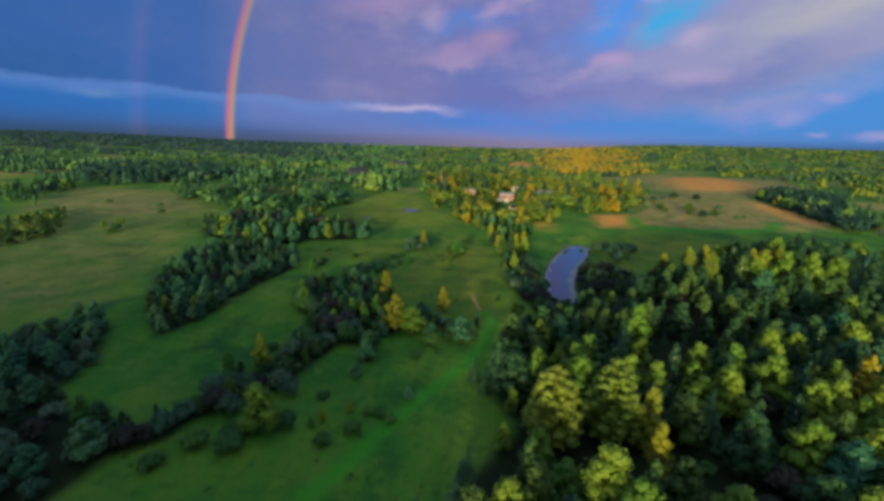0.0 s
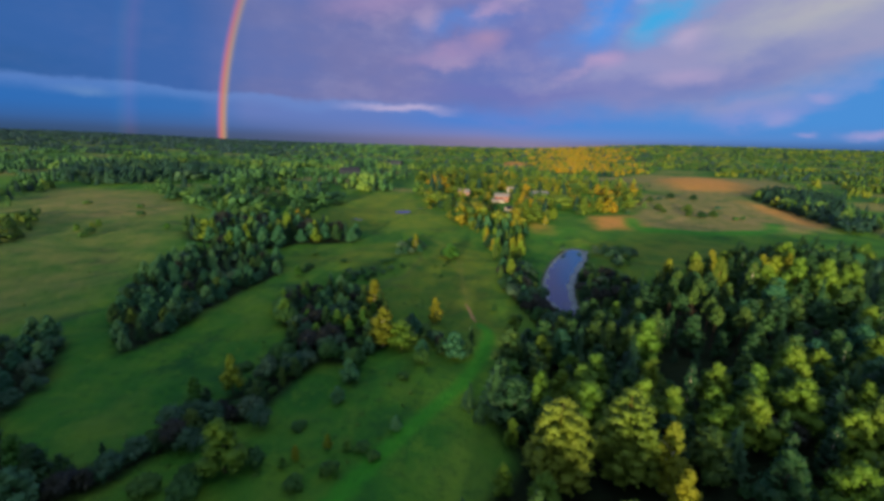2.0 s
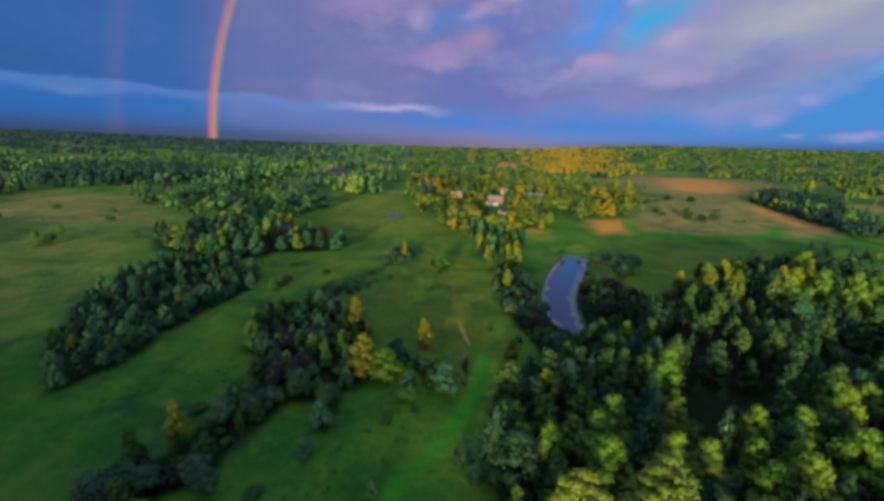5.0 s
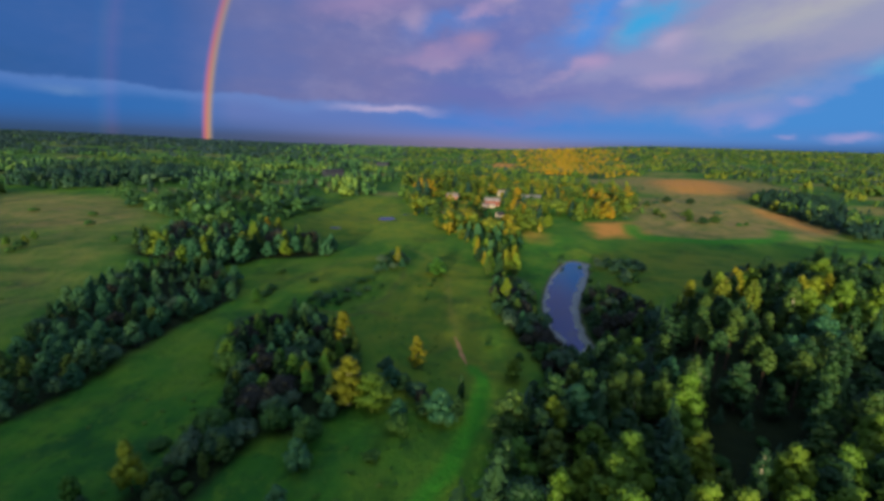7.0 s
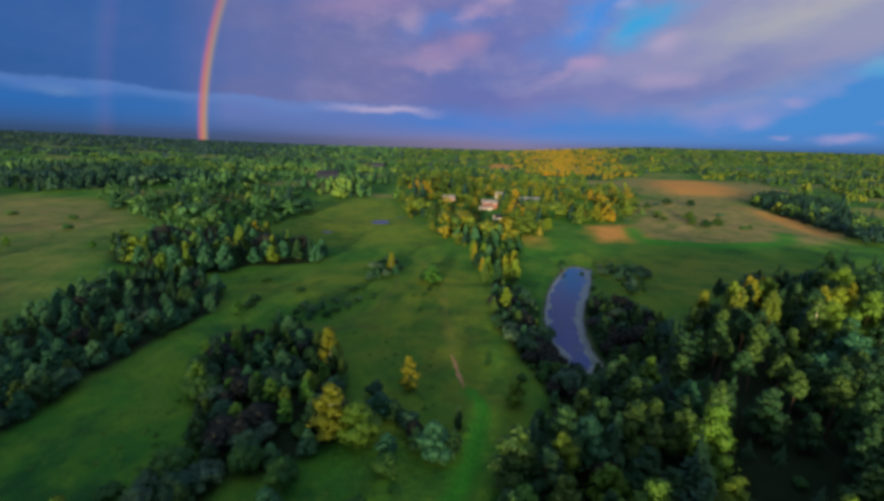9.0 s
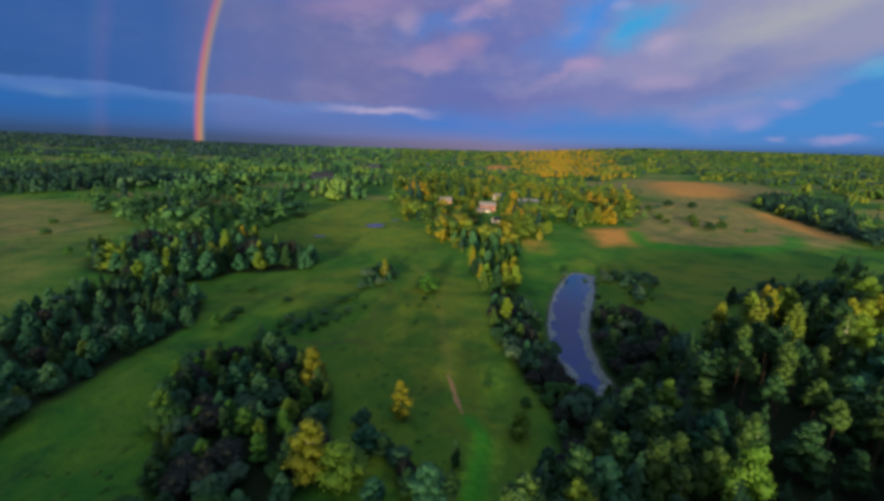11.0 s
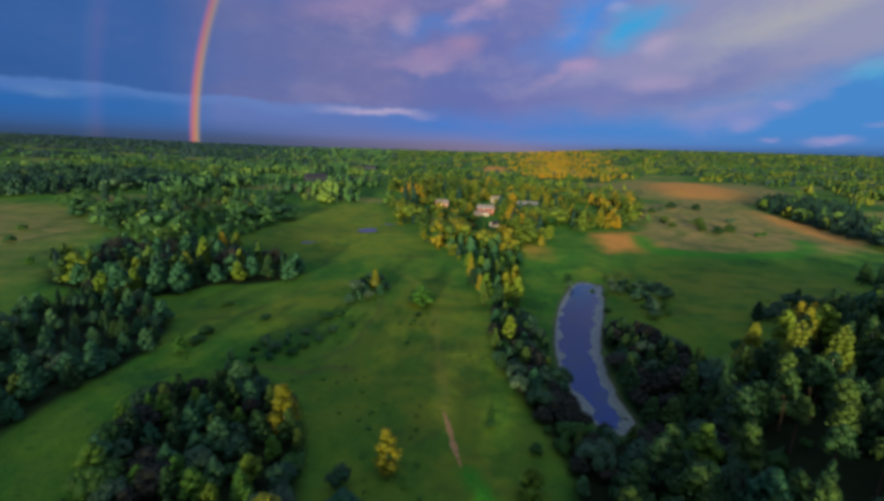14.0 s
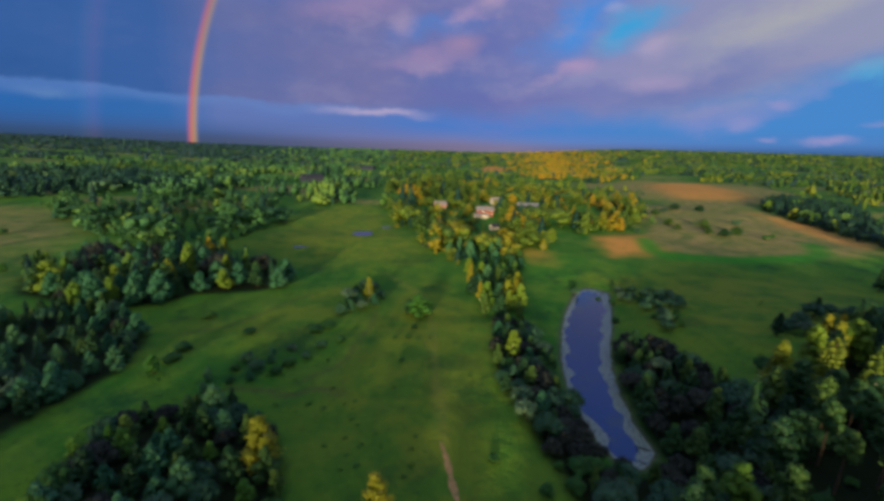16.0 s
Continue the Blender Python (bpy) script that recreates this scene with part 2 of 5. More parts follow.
LIME = leaf_material("fresh_green_foliage", (0.032, 0.128, 0.020), (0.056, 0.168, 0.024), (0.096, 0.198, 0.026))
HAZEL = leaf_material("hazel_foliage", (0.014, 0.062, 0.020), (0.028, 0.100, 0.022), (0.056, 0.140, 0.024))
GOLD = leaf_material("golden_foliage", *GOLDS)
YELLOW = leaf_material("yellow_foliage", (0.085, 0.158, 0.012), (0.130, 0.185, 0.012), (0.185, 0.200, 0.012))
GOLD_FAR = leaf_material("far_golden_foliage", (0.012, 0.055, 0.018), (0.085, 0.140, 0.014), (0.330, 0.200, 0.010), joined=True)
# the far golden glow of the low sun, given as leaf colour
GLOW_WOOD = leaf_material("sun_glow_foliage", (0.130, 0.145, 0.012), (0.215, 0.165, 0.010), (0.300, 0.180, 0.008), joined=True)
NEEDLE = leaf_material("needle_foliage", *NEEDLES, through=0.12)
# distance haze is put into this foliage as a dark blue tint
HAZE_FAR = leaf_material("haze_blue_foliage", (0.007, 0.024, 0.036), (0.012, 0.040, 0.052), (0.022, 0.058, 0.062), joined=True, through=0.1)
NEEDLE_FAR = leaf_material("far_needle_foliage", (0.004, 0.024, 0.020), (0.009, 0.040, 0.027), (0.020, 0.062, 0.032), joined=True, through=0.12)
PINE = leaf_material("pine_foliage", (0.088, 0.155, 0.018), (0.125, 0.186, 0.020), (0.162, 0.208, 0.022), through=0.3)
TUFT = leaf_material("rough_grass", (0.022, 0.090, 0.014), (0.046, 0.125, 0.015), (0.085, 0.150, 0.017), joined=True)
WILLOW = leaf_material("grey_willow_foliage", (0.014, 0.058, 0.034), (0.034, 0.100, 0.056), (0.078, 0.128, 0.082))
TEAL = leaf_material("blue_green_foliage", (0.015, 0.080, 0.046), (0.034, 0.134, 0.070), (0.076, 0.180, 0.078))
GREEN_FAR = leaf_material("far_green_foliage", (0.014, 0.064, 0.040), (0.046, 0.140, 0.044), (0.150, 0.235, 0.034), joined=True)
TEAL_FAR = leaf_material("far_blue_green_foliage", (0.012, 0.048, 0.040), (0.026, 0.090, 0.062), (0.070, 0.140, 0.060), joined=True)
TWIGS = leaf_material("dark_bare_twigs", (0.007, 0.011, 0.008), (0.014, 0.019, 0.014), (0.026, 0.031, 0.023), through=0.1)
BARK = bark_material("brown_bark", (0.028, 0.021, 0.017), (0.070, 0.054, 0.042))
BIRCH_BARK = bark_material("birch_bark", (0.10, 0.09, 0.08), (0.62, 0.60, 0.55), 9.0)
PINE_BARK = bark_material("pine_bark", (0.10, 0.055, 0.03), (0.24, 0.12, 0.06))


def ground_material():
    m, g = material("meadow_grass")
    pos = g.node("ShaderNodeNewGeometry").outputs["Position"]

    def attr(n):
        return g.node("ShaderNodeAttribute", attribute_name=n).outputs["Fac"]
    big = g.noise(pos, 0.018, 4)
    mid = g.noise(pos, 0.11, 5, 0.6)
    fine = g.noise(pos, 1.3, 5, 0.65)
    tuft = g.noise(pos, 0.45, 3, 0.6)
    grass = g.ramp(g.math("ADD", g.math("MULTIPLY", big, 0.5), g.math("MULTIPLY", mid, 0.5)), [(0.36, (0.016, 0.094, 0.014)), (0.48, (0.032, 0.126, 0.015)), (0.62, (0.072, 0.158, 0.016))])
    patch = g.noise(g.vmath("ADD", pos, (31.0, 7.0, 0.0)), 0.045, 5, 0.6)
    grass = g.mix(g.range(patch, 0.50, 0.66, 0.0, 0.9), grass, (0.072, 0.150, 0.020))
    grass = g.mix(g.range(patch, 0.47, 0.34, 0.0, 0.85), grass, (0.011, 0.062, 0.016))
    grass = g.mix(g.range(tuft, 0.51, 0.72, 0.0, 0.45), grass, (0.013, 0.058, 0.014))
    fleck = g.noise(g.vmath("ADD", pos, (11.0, 3.0, 0.0)), 0.22, 5, 0.7)
    grass = g.mix(g.range(fleck, 0.52, 0.68, 0.0, 0.6), grass, (0.080, 0.170, 0.018))
    grass = g.mix(g.math("MULTIPLY", attr("olive"), g.range(mid, 0.35, 0.62, 0.3, 0.95)), grass, (0.130, 0.170, 0.018))
    dry = g.ramp(g.math("ADD", g.math("MULTIPLY", mid, 0.6), g.math("MULTIPLY", fine, 0.4)), [(0.3, (0.112, 0.124, 0.042)), (0.5, (0.195, 0.170, 0.060)), (0.7, (0.300, 0.218, 0.086))])
    dry_f = g.math("MULTIPLY", attr("dry"), g.range(g.math("ADD", mid, g.math("MULTIPLY", fine, 0.3)), 0.40, 0.78, 0.35, 1.0))
    col = g.mix(dry_f, grass, dry)
    crop = g.ramp(fine, [(0.3, (0.38, 0.180, 0.044)), (0.7, (0.52, 0.250, 0.062))])
    col = g.mix(g.math("MULTIPLY", attr("crop"), g.range(mid, 0.32, 0.55, 0.6, 1.0)), col, crop)
    lush = g.ramp(mid, [(0.3, (0.020, 0.150, 0.012)), (0.7, (0.036, 0.205, 0.016))])
    col = g.mix(g.math("MULTIPLY", attr("lush"), g.range(fine, 0.3, 0.6, 0.6, 1.0)), col, lush)
    col = g.mix(g.math("MULTIPLY", attr("sand"), g.range(fine, 0.35, 0.6, 0.7, 1.0)), col, (0.40, 0.22, 0.09))
    col = g.mix(g.math("MULTIPLY", attr("bare"), g.range(fine, 0.35, 0.6, 0.3, 1.0)), col, (0.072, 0.060, 0.030))
    col = g.mix(attr("mud"), col, (0.075, 0.085, 0.055))
    # leaf litter blackened: the woods' deep shade is put into the ground colour
    col = g.mix(attr("shaded_litter"), col, (0.006, 0.008, 0.006))
    h = g.math("ADD", fine, g.math("MULTIPLY", tuft, 1.5))
    finish(g, surface(g, col, 0.95, 0.1, h, 0.35).outputs[0])
    return m


GROUND = ground_material()


def water_material(name, tone):
    m, g = material(name)
    pos = g.node("ShaderNodeNewGeometry").outputs["Position"]
    n = g.noise(pos, 0.9, 4)
    col = g.mix(g.range(g.noise(pos, 0.12, 4), 0.5, 0.7), tone, (0.03, 0.04, 0.03))
    finish(g, surface(g, col, 0.05, 0.8, n, 0.015).outputs[0])
    return m


WATER = water_material("pond_water", (0.008, 0.024, 0.085))


def weed_material():
    m, g = material("floating_weed")
    pos = g.node("ShaderNodeNewGeometry").outputs["Position"]
    n = g.noise(pos, 1.6, 5, 0.7)
    finish(g, surface(g, g.ramp(n, [(0.35, (0.055, 0.080, 0.070)), (0.6, (0.190, 0.225, 0.200))]), g.range(n, 0.4, 0.6, 0.15, 0.7), 0.4, n, 0.03).outputs[0])
    return m


WEED = weed_material()


# ---- helpers for things ----
def mesh_from(name, verts, faces, mat, tint=None, smooth=False):
    """A mesh of triangles out of arrays."""
    verts, faces = np.asarray(verts, dtype=np.float32), np.asarray(faces, dtype=np.int32)
    me = bpy.data.meshes.new(name)
    me.vertices.add(len(verts))
    me.vertices.foreach_set("co", verts.ravel())
    k = faces.shape[1]
    me.loops.add(faces.size)
    me.loops.foreach_set("vertex_index", faces.ravel())
    me.polygons.add(len(faces))
    me.polygons.foreach_set("loop_start", np.arange(0, faces.size, k, dtype=np.int32))
    if tint is not None:
        at = me.attributes.new("tint", "FLOAT", "POINT")
        at.data.foreach_set("value", np.asarray(tint, dtype=np.float32))
    if smooth:
        me.polygons.foreach_set("use_smooth", np.ones(len(faces), dtype=bool))
    me.materials.append(mat)
    me.update(calc_edges=True)
    return me


def child(name, data, parent, label=""):
    ob = new(name, data)
    ob.parent = parent
    return tagged(ob, label)


def part(name, bm, mat, parent, label=""):
    me = bpy.data.meshes.new(name)
    bm.normal_update()
    bm.to_mesh(me)
    bm.free()
    me.materials.append(mat)
    return child(name, me, parent, label)


def inside(px, py, poly):
    """Which points lie in a polygon."""
    hit = np.zeros(np.shape(px), dtype=bool)
    for (x0, y0), (x1, y1) in zip(poly, poly[1:] + poly[:1]):
        if y0 != y1:
            hit ^= ((y0 > py) != (y1 > py)) & (px < (x1 - x0) * (py - y0) / (y1 - y0) + x0)
    return hit


def gap_to(px, py, line, closed=True):
    """Distance to a polyline."""
    best = np.full(np.shape(px), 1e9)
    for (x0, y0), (x1, y1) in zip(line, line[1:] + (line[:1] if closed else [])):
        dx, dy = x1 - x0, y1 - y0
        t = np.clip(((px - x0) * dx + (py - y0) * dy) / (dx * dx + dy * dy + 1e-9), 0, 1)
        best = np.minimum(best, np.hypot(px - x0 - t * dx, py - y0 - t * dy))
    return best


def within(px, py, poly, soft):
    """1 inside a polygon, 0 outside, with a soft border."""
    d = gap_to(px, py, poly)
    return S(0.5 + np.where(inside(px, py, poly), d, -d) / (2 * soft))


def ripple(x, y, scale, seed=0):
    """Smooth value noise, about -1 to 1."""
    r = np.random.RandomState(seed)
    z = np.zeros(np.shape(x))
    for k in range(6):
        a, p = r.uniform(0, 6.283, 2)
        f = r.uniform(0.7, 1.6) / scale
        z = z + np.sin((x * math.cos(a) + y * math.sin(a)) * f * 6.283 + p + 1.5 * np.sin((x * math.sin(a) - y * math.cos(a)) * f * 2.5))
    return z / 3.2


# ---- the lie of the land ----
POND = [(61, 238), (67, 242), (73, 237), (67, 220), (60, 203), (53, 188), (48, 175), (45, 163), (43, 152), (43, 144), (40, 140), (36, 140), (34, 146), (33.5, 156), (34.5, 168), (37, 180), (42, 196), (50, 216)]
PUDDLES = [(-41, 321, 7, 8), (-29, 346, 5, 3), (-3, 299, 3, 4), (-68, 286, 4, 2)]
TRACK = [(-25, 50), (-22.6, 54.6), (-18.7, 61), (-14, 70.5), (-6.5, 82.5), (0, 92), (5, 104.5), (7.5, 115), (8.3, 121), (6.2, 126)]
SANDY = [(2.2, 143.2), (2.8, 141), (3.3, 138.5), (3.9, 134.5), (4.5, 130.5), (5.2, 127)]
BARE_BANK = [(-45, 160), (-41.7, 160.5), (-37.9, 160.3), (-30.5, 158.3), (-24.8, 159.8), (-19, 159)]
DITCHES = [[(-72, 184), (-60, 190), (-52, 205), (-44, 222)], [(-30, 163), (-22, 172), (-18, 195), (-19, 215)]]
FAINT = [(3, 142), (1, 180), (1, 197), (-4, 225), (-20, 250)]


def land(x, y):
    z = 2.5 + 3 * S((y - 230) / 90) + 4 * S((y - 330) / 150) + 4.5 * bump(x, y, -200, 230, 90, 80) + 6.5 * bump(x, y, 115, 165, 55, 50)
    z = z - 2.3 * bump(x, y, 55, 190, 40, 60)
    r = np.hypot(x, y)
    z = z + S((r - 260) / 500) * 3.0 * ripple(x, y, 420, 3) + (0.10 + 0.32 * S((260 - r) / 120)) * ripple(x, y, 23, 5) + 0.17 * ripple(x, y, 10, 6) * S((260 - r) / 120) + 0.7 * ripple(x, y, 75, 7)
    # unseen rise added behind the start, higher on the left, to block the sun
    z = z + (12.5 + 9 * S((-x - 30) / 60)) * S((-20 - y) / 90)
    far = S((y - 1300) / 3500)
    q = x / np.maximum(y, 300.0)
    z = z + far * (52 + 78 * S((q - 0.10) / 0.42) + 48 * S((-q - 0.30) / 0.75))
    return z


def ground_height(x, y):
    x, y = np.asarray(x, dtype=float), np.asarray(y, dtype=float)
    z = land(x, y)
    near = bump(x, y, 52, 188, 70, 90) > 0.02
    d = np.full(np.shape(x), -99.0)
    if np.any(near):
        px, py = x[near], y[near]
        dd = gap_to(px, py, POND)
        d[near] = np.where(inside(px, py, POND), dd, -dd)
    z = np.where(d > -14, np.where(d > 0, -0.05 - 0.9 * S(d / 5), 0.02 + (z - 0.02) * S(-d / 14)), z)
    return z


def axis(near_lo, near_hi, step, lo, hi, grow):
    a = list(np.arange(near_lo, near_hi + step, step))
    s = step
    while a[-1] < hi:
        s *= grow
        a.append(a[-1] + s)
    s = step
    while a[0] > lo:
        s *= grow
        a.insert(0, a[0] - s)
    return np.array(a)


DRY_FIELDS = [  # tan hay meadows: polygon, softness
    ([(-240, 180), (-290, 254), (-370, 395), (-285, 380), (-190, 290), (-146, 212), (-132, 170), (-124, 140), (-119, 118), (-140, 104), (-220, 110)], 16),
    ([(-380, 390), (-300, 265), (-235, 235), (-175, 262), (-190, 300), (-285, 385)], 22),
    ([(204, 715), (420, 950), (634, 862), (545, 676), (357, 530), (261, 509), (284, 645)], 25),
    ([(120, 296), (135, 333), (185, 408), (294, 466), (318, 470), (305, 400), (286, 350), (262, 300), (215, 288), (145, 288)], 7),
    ([(150, 370), (190, 470), (261, 520), (420, 700), (560, 760), (470, 600), (340, 500), (294, 464), (185, 408)], 14),
]
CROPS = [[(107, 331), (137, 334), (124, 292), (94, 286)], [(44, 288), (53, 298), (64, 289), (55, 270)], [(335, 700), (420, 860), (540, 900), (480, 720), (360, 545), (300, 565)], [(125, 1030), (127, 1230), (215, 1700), (268, 1640), (196, 1230), (165, 1030)], [(300, 455), (305, 396), (278, 326), (262, 312), (272, 361)]]
OLIVE = [[(-100, 292), (-97, 420), (-48, 440), (-28, 350), (-4, 300), (-10, 262), (-45, 255), (-80, 275)], [(-72, 180), (-62, 198), (-46, 222), (-28, 232), (-24, 205), (-40, 190), (-58, 176)], [(-25, 150), (-20, 200), (-5, 245), (22, 205), (15, 160), (18, 120), (-8, 115)], [(70, 180), (75, 250), (130, 265), (185, 238), (135, 190), (95, 176)]]
GREEN_BELT = [(131, 322), (123, 298), (127, 283), (150, 281), (173, 283), (196, 284), (219, 296), (237, 322)]


def build_ground():
    xs = axis(-75, 85, 1.5, -5600, 5600, 1.05)
    ys = axis(40, 250, 1.5, -900, 6200, 1.045)
    X, Y = np.meshgrid(xs, ys)
    x, y = X.ravel(), Y.ravel()
    z = ground_height(x, y)
    nx, ny = len(xs), len(ys)
    i = np.arange(nx * ny).reshape(ny, nx)
    faces = np.stack([i[:-1, :-1], i[:-1, 1:], i[1:, 1:], i[1:, :-1]], -1).reshape(-1, 4)
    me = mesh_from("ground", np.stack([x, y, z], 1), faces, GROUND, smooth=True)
    wob_x, wob_y = x + 3 * ripple(x, y, 30, 8), y + 3 * ripple(x, y, 34, 9)
    masks = {k: np.zeros(len(x)) for k in ("dry", "crop", "lush", "sand", "mud", "shaded_litter", "olive", "bare")}
    for k, (poly, soft) in enumerate(DRY_FIELDS):
        masks["dry"] = np.maximum(masks["dry"], (0.40, 0.75, 1.0, 1.0, 1.0)[k] * within(wob_x, wob_y, poly, soft))
    for poly in OLIVE:
        masks["olive"] = np.maximum(masks["olive"], within(wob_x, wob_y, poly, 20))
    for poly, much, soft in zip(CROPS, (1.0, 0.4, 1.0, 1.0, 1.0), (9, 6, 26, 12, 6)):
        masks["crop"] = np.maximum(masks["crop"], much * within(wob_x, wob_y, poly, soft))
    far_open = (np.hypot(x, y) > 420) & (y > 0)
    masks["dry"] = np.maximum(masks["dry"], far_open * S((ripple(x, y * 1.8, 300, 21) - 0.25) / 0.3) * 0.8)
    d = gap_to(x, y, TRACK, False)
    masks["lush"] = np.maximum(S(1 - (d - 0.9) / 1.7), S(1.3 - gap_to(x, y, GREEN_BELT, False) / 7.0))
    masks["sand"] = (0.12 * S(1 - (gap_to(x, y, FAINT, False) - 0.4) / 1.2))
    masks["bare"] = 0.85 * S(1 - (gap_to(x, y, BARE_BANK, False) - 0.3) / 1.1)
    for line in DITCHES:
        masks["bare"] = np.maximum(masks["bare"], 0.5 * S(1 - (gap_to(x, y, line, False) - 0.2) / 1.2))
    masks["mud"] = S(1 - (gap_to(x, y, POND) - 0.3) / 2.0)
    # floors of woods and thickets that get the painted shade
    masks["shaded_litter"] = sum(within(x, y, p, 2) for p in (RIGHT_WOOD, LEFT_WOOD, LEFT_WOOD_NEAR, CORNER_THICKET, HEDGE, THICKET, MIDDLE_WOOD, BANK_WEST, BANK_EAST, POND_SOUTH)).clip(0, 1) * 0.93
    for k, v in masks.items():
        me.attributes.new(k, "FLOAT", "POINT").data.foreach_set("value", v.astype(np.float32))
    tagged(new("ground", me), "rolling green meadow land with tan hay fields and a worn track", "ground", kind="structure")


def flat_water(name, outline, z, label):
    n = len(outline)
    cx, cy = sum(p[0] for p in outline) / n, sum(p[1] for p in outline) / n
    bm = bmesh.new()
    rings = []
    for f in (1.0, 0.6):
        rings.append([bm.verts.new((cx + (px - cx) * f, cy + (py - cy) * f, z)) for px, py in outline])
    for k in range(n):
        bm.faces.new((rings[0][k], rings[0][(k + 1) % n], rings[1][(k + 1) % n], rings[1][k]))
    bm.faces.new(rings[1])
    bmesh.ops.recalc_face_normals(bm, faces=bm.faces)
    if bm.faces[:][0].normal.z < 0:
        bmesh.ops.reverse_faces(bm, faces=bm.faces)
    me = bpy.data.meshes.new(name)
    bm.to_mesh(me)
    bm.free()
    me.materials.append(WATER)
    return tagged(new(name, me), label, "water", kind="structure")


# woodland outlines on the plan
RIGHT_WOOD = [(-2, 44), (0, 57), (4, 62), (9, 69), (6, 86), (10, 98), (16, 111), (28, 117), (40, 128), (54, 133), (62, 146), (78, 155), (92, 164), (110, 175), (146, 188), (205, 222), (200, 190), (140, 125), (100, 78), (64, 42), (40, 28), (8, 28)]
RIDGE_EDGE = [(72, 148), (78, 157), (92, 166), (110, 177), (146, 190), (160, 185), (120, 150), (95, 142)]
RIGHT_BELT = [(310, 455), (400, 560), (420, 500), (360, 390), (290, 300), (268, 290), (280, 335), (302, 400)]
VILLAGE = [(-52, 557), (-10, 760), (158, 566), (206, 467), (132, 345), (88, 341), (59, 289), (39, 266), (12, 262), (-2, 293), (-25, 341)]
LEFT_COPSE = [(-240, 186), (-265, 235), (-275, 271), (-215, 205), (-206, 178), (-212, 167)]
LEFT_WOOD = [(-84, 99), (-97, 115), (-113, 138), (-119, 155), (-121, 172), (-120, 190), (-112, 206), (-96, 200), (-76, 181), (-72, 166), (-76, 150), (-78, 135), (-79, 120), (-80, 104)]
LEFT_WOOD_NEAR = [(-113, 87), (-118, 100), (-110, 107), (-99, 102), (-90, 89), (-84, 72), (-85, 62), (-110, 62), (-135, 75)]
CORNER_THICKET = [(-91, 67), (-86, 70), (-68, 64), (-60, 58), (-60, 51), (-61, 44), (-75, 34), (-105, 40)]
HEDGE = [(-61, 58), (-61, 64), (-56, 70), (-53, 78), (-49, 87), (-44, 96), (-40, 103), (-35, 101), (-37, 88), (-40, 78), (-46, 74), (-52, 66), (-57, 58)]
THICKET = [(-50, 118), (-57, 128), (-61, 138), (-58, 146), (-50, 151), (-40, 153), (-33, 149), (-25, 137), (-21, 123), (-19, 109), (-28, 100), (-40, 101), (-46, 110)]
MIDDLE_WOOD = [(-137, 209), (-150, 226), (-147, 250), (-128, 264), (-98, 264), (-76, 250), (-58, 240), (-56, 228), (-67, 222), (-83, 218), (-92, 207), (-106, 201), (-124, 205)]
DARK_WOOD = [(-385, 412), (-345, 412), (-326, 428), (-303, 462), (-287, 510), (-290, 560), (-340, 640), (-470, 750), (-560, 740), (-520, 600), (-460, 480)]
SUN_TINT_WOOD = [(-470, 755), (-340, 645), (-300, 640), (-420, 900), (-600, 1000), (-720, 900), (-570, 745)]
BACK_WOOD = [(-243, 327), (-164, 281), (-121, 278), (-104, 295), (-101, 355), (-151, 466), (-232, 446), (-286, 374)]
BANK_WEST = [(21, 199), (31, 205), (32, 180), (31, 155), (31, 139), (36, 134), (30, 125), (24, 127), (21, 143), (16, 166)]
BANK_EAST = [(59, 190), (64, 176), (67, 160), (68, 148), (60, 133), (43, 134), (44, 146), (46, 158), (50, 174), (54, 184)]
POND_SOUTH = [(22, 120), (26, 131), (30, 138), (44, 138), (58, 134), (62, 124), (44, 112), (26, 112)]
BANK_NORTH = [(77, 239), (93, 223), (80, 194), (72, 191), (74, 225)]
TALL_STAND = [(58, 122), (66, 127), (78, 126), (88, 118), (80, 110), (66, 112)]
TALL_POND = [(62, 136), (70, 143), (78, 142), (78, 132), (64, 128)]
EAST_ROW = [(103, 188), (128, 204), (151, 202), (130, 184), (108, 182)]
BUSH_ROW = [(-50, 157), (-51, 168), (-44, 176), (-33, 181), (-24, 187), (-25, 179), (-33, 169), (-38, 164), (-45, 158)]
CURVE_ROW = [(-30, 200), (-30, 212), (-27, 230), (-21, 228), (-21, 212), (-23, 202)]
ORANGE_GROVE = [(15, 250), (38, 253), (31, 205), (16, 200)]
VILLAGE_FRONT = [(8, 270), (10, 292), (35, 310), (50, 294), (47, 266), (30, 255)]
OPEN_LAND = [  # kept free of woodland
    [(-97, 341), (-101, 430), (-44, 445), (-25, 351), (-2, 291), (-1, 239), (-15, 150), (20, 120), (-5, 40), (-60, 40), (-70, 90), (-60, 195), (-55, 260)],
    [(45, 266), (73, 260), (75, 190), (130, 190), (190, 236), (277, 316), (310, 420), (262, 475), (161, 374), (116, 340), (86, 330)],
]


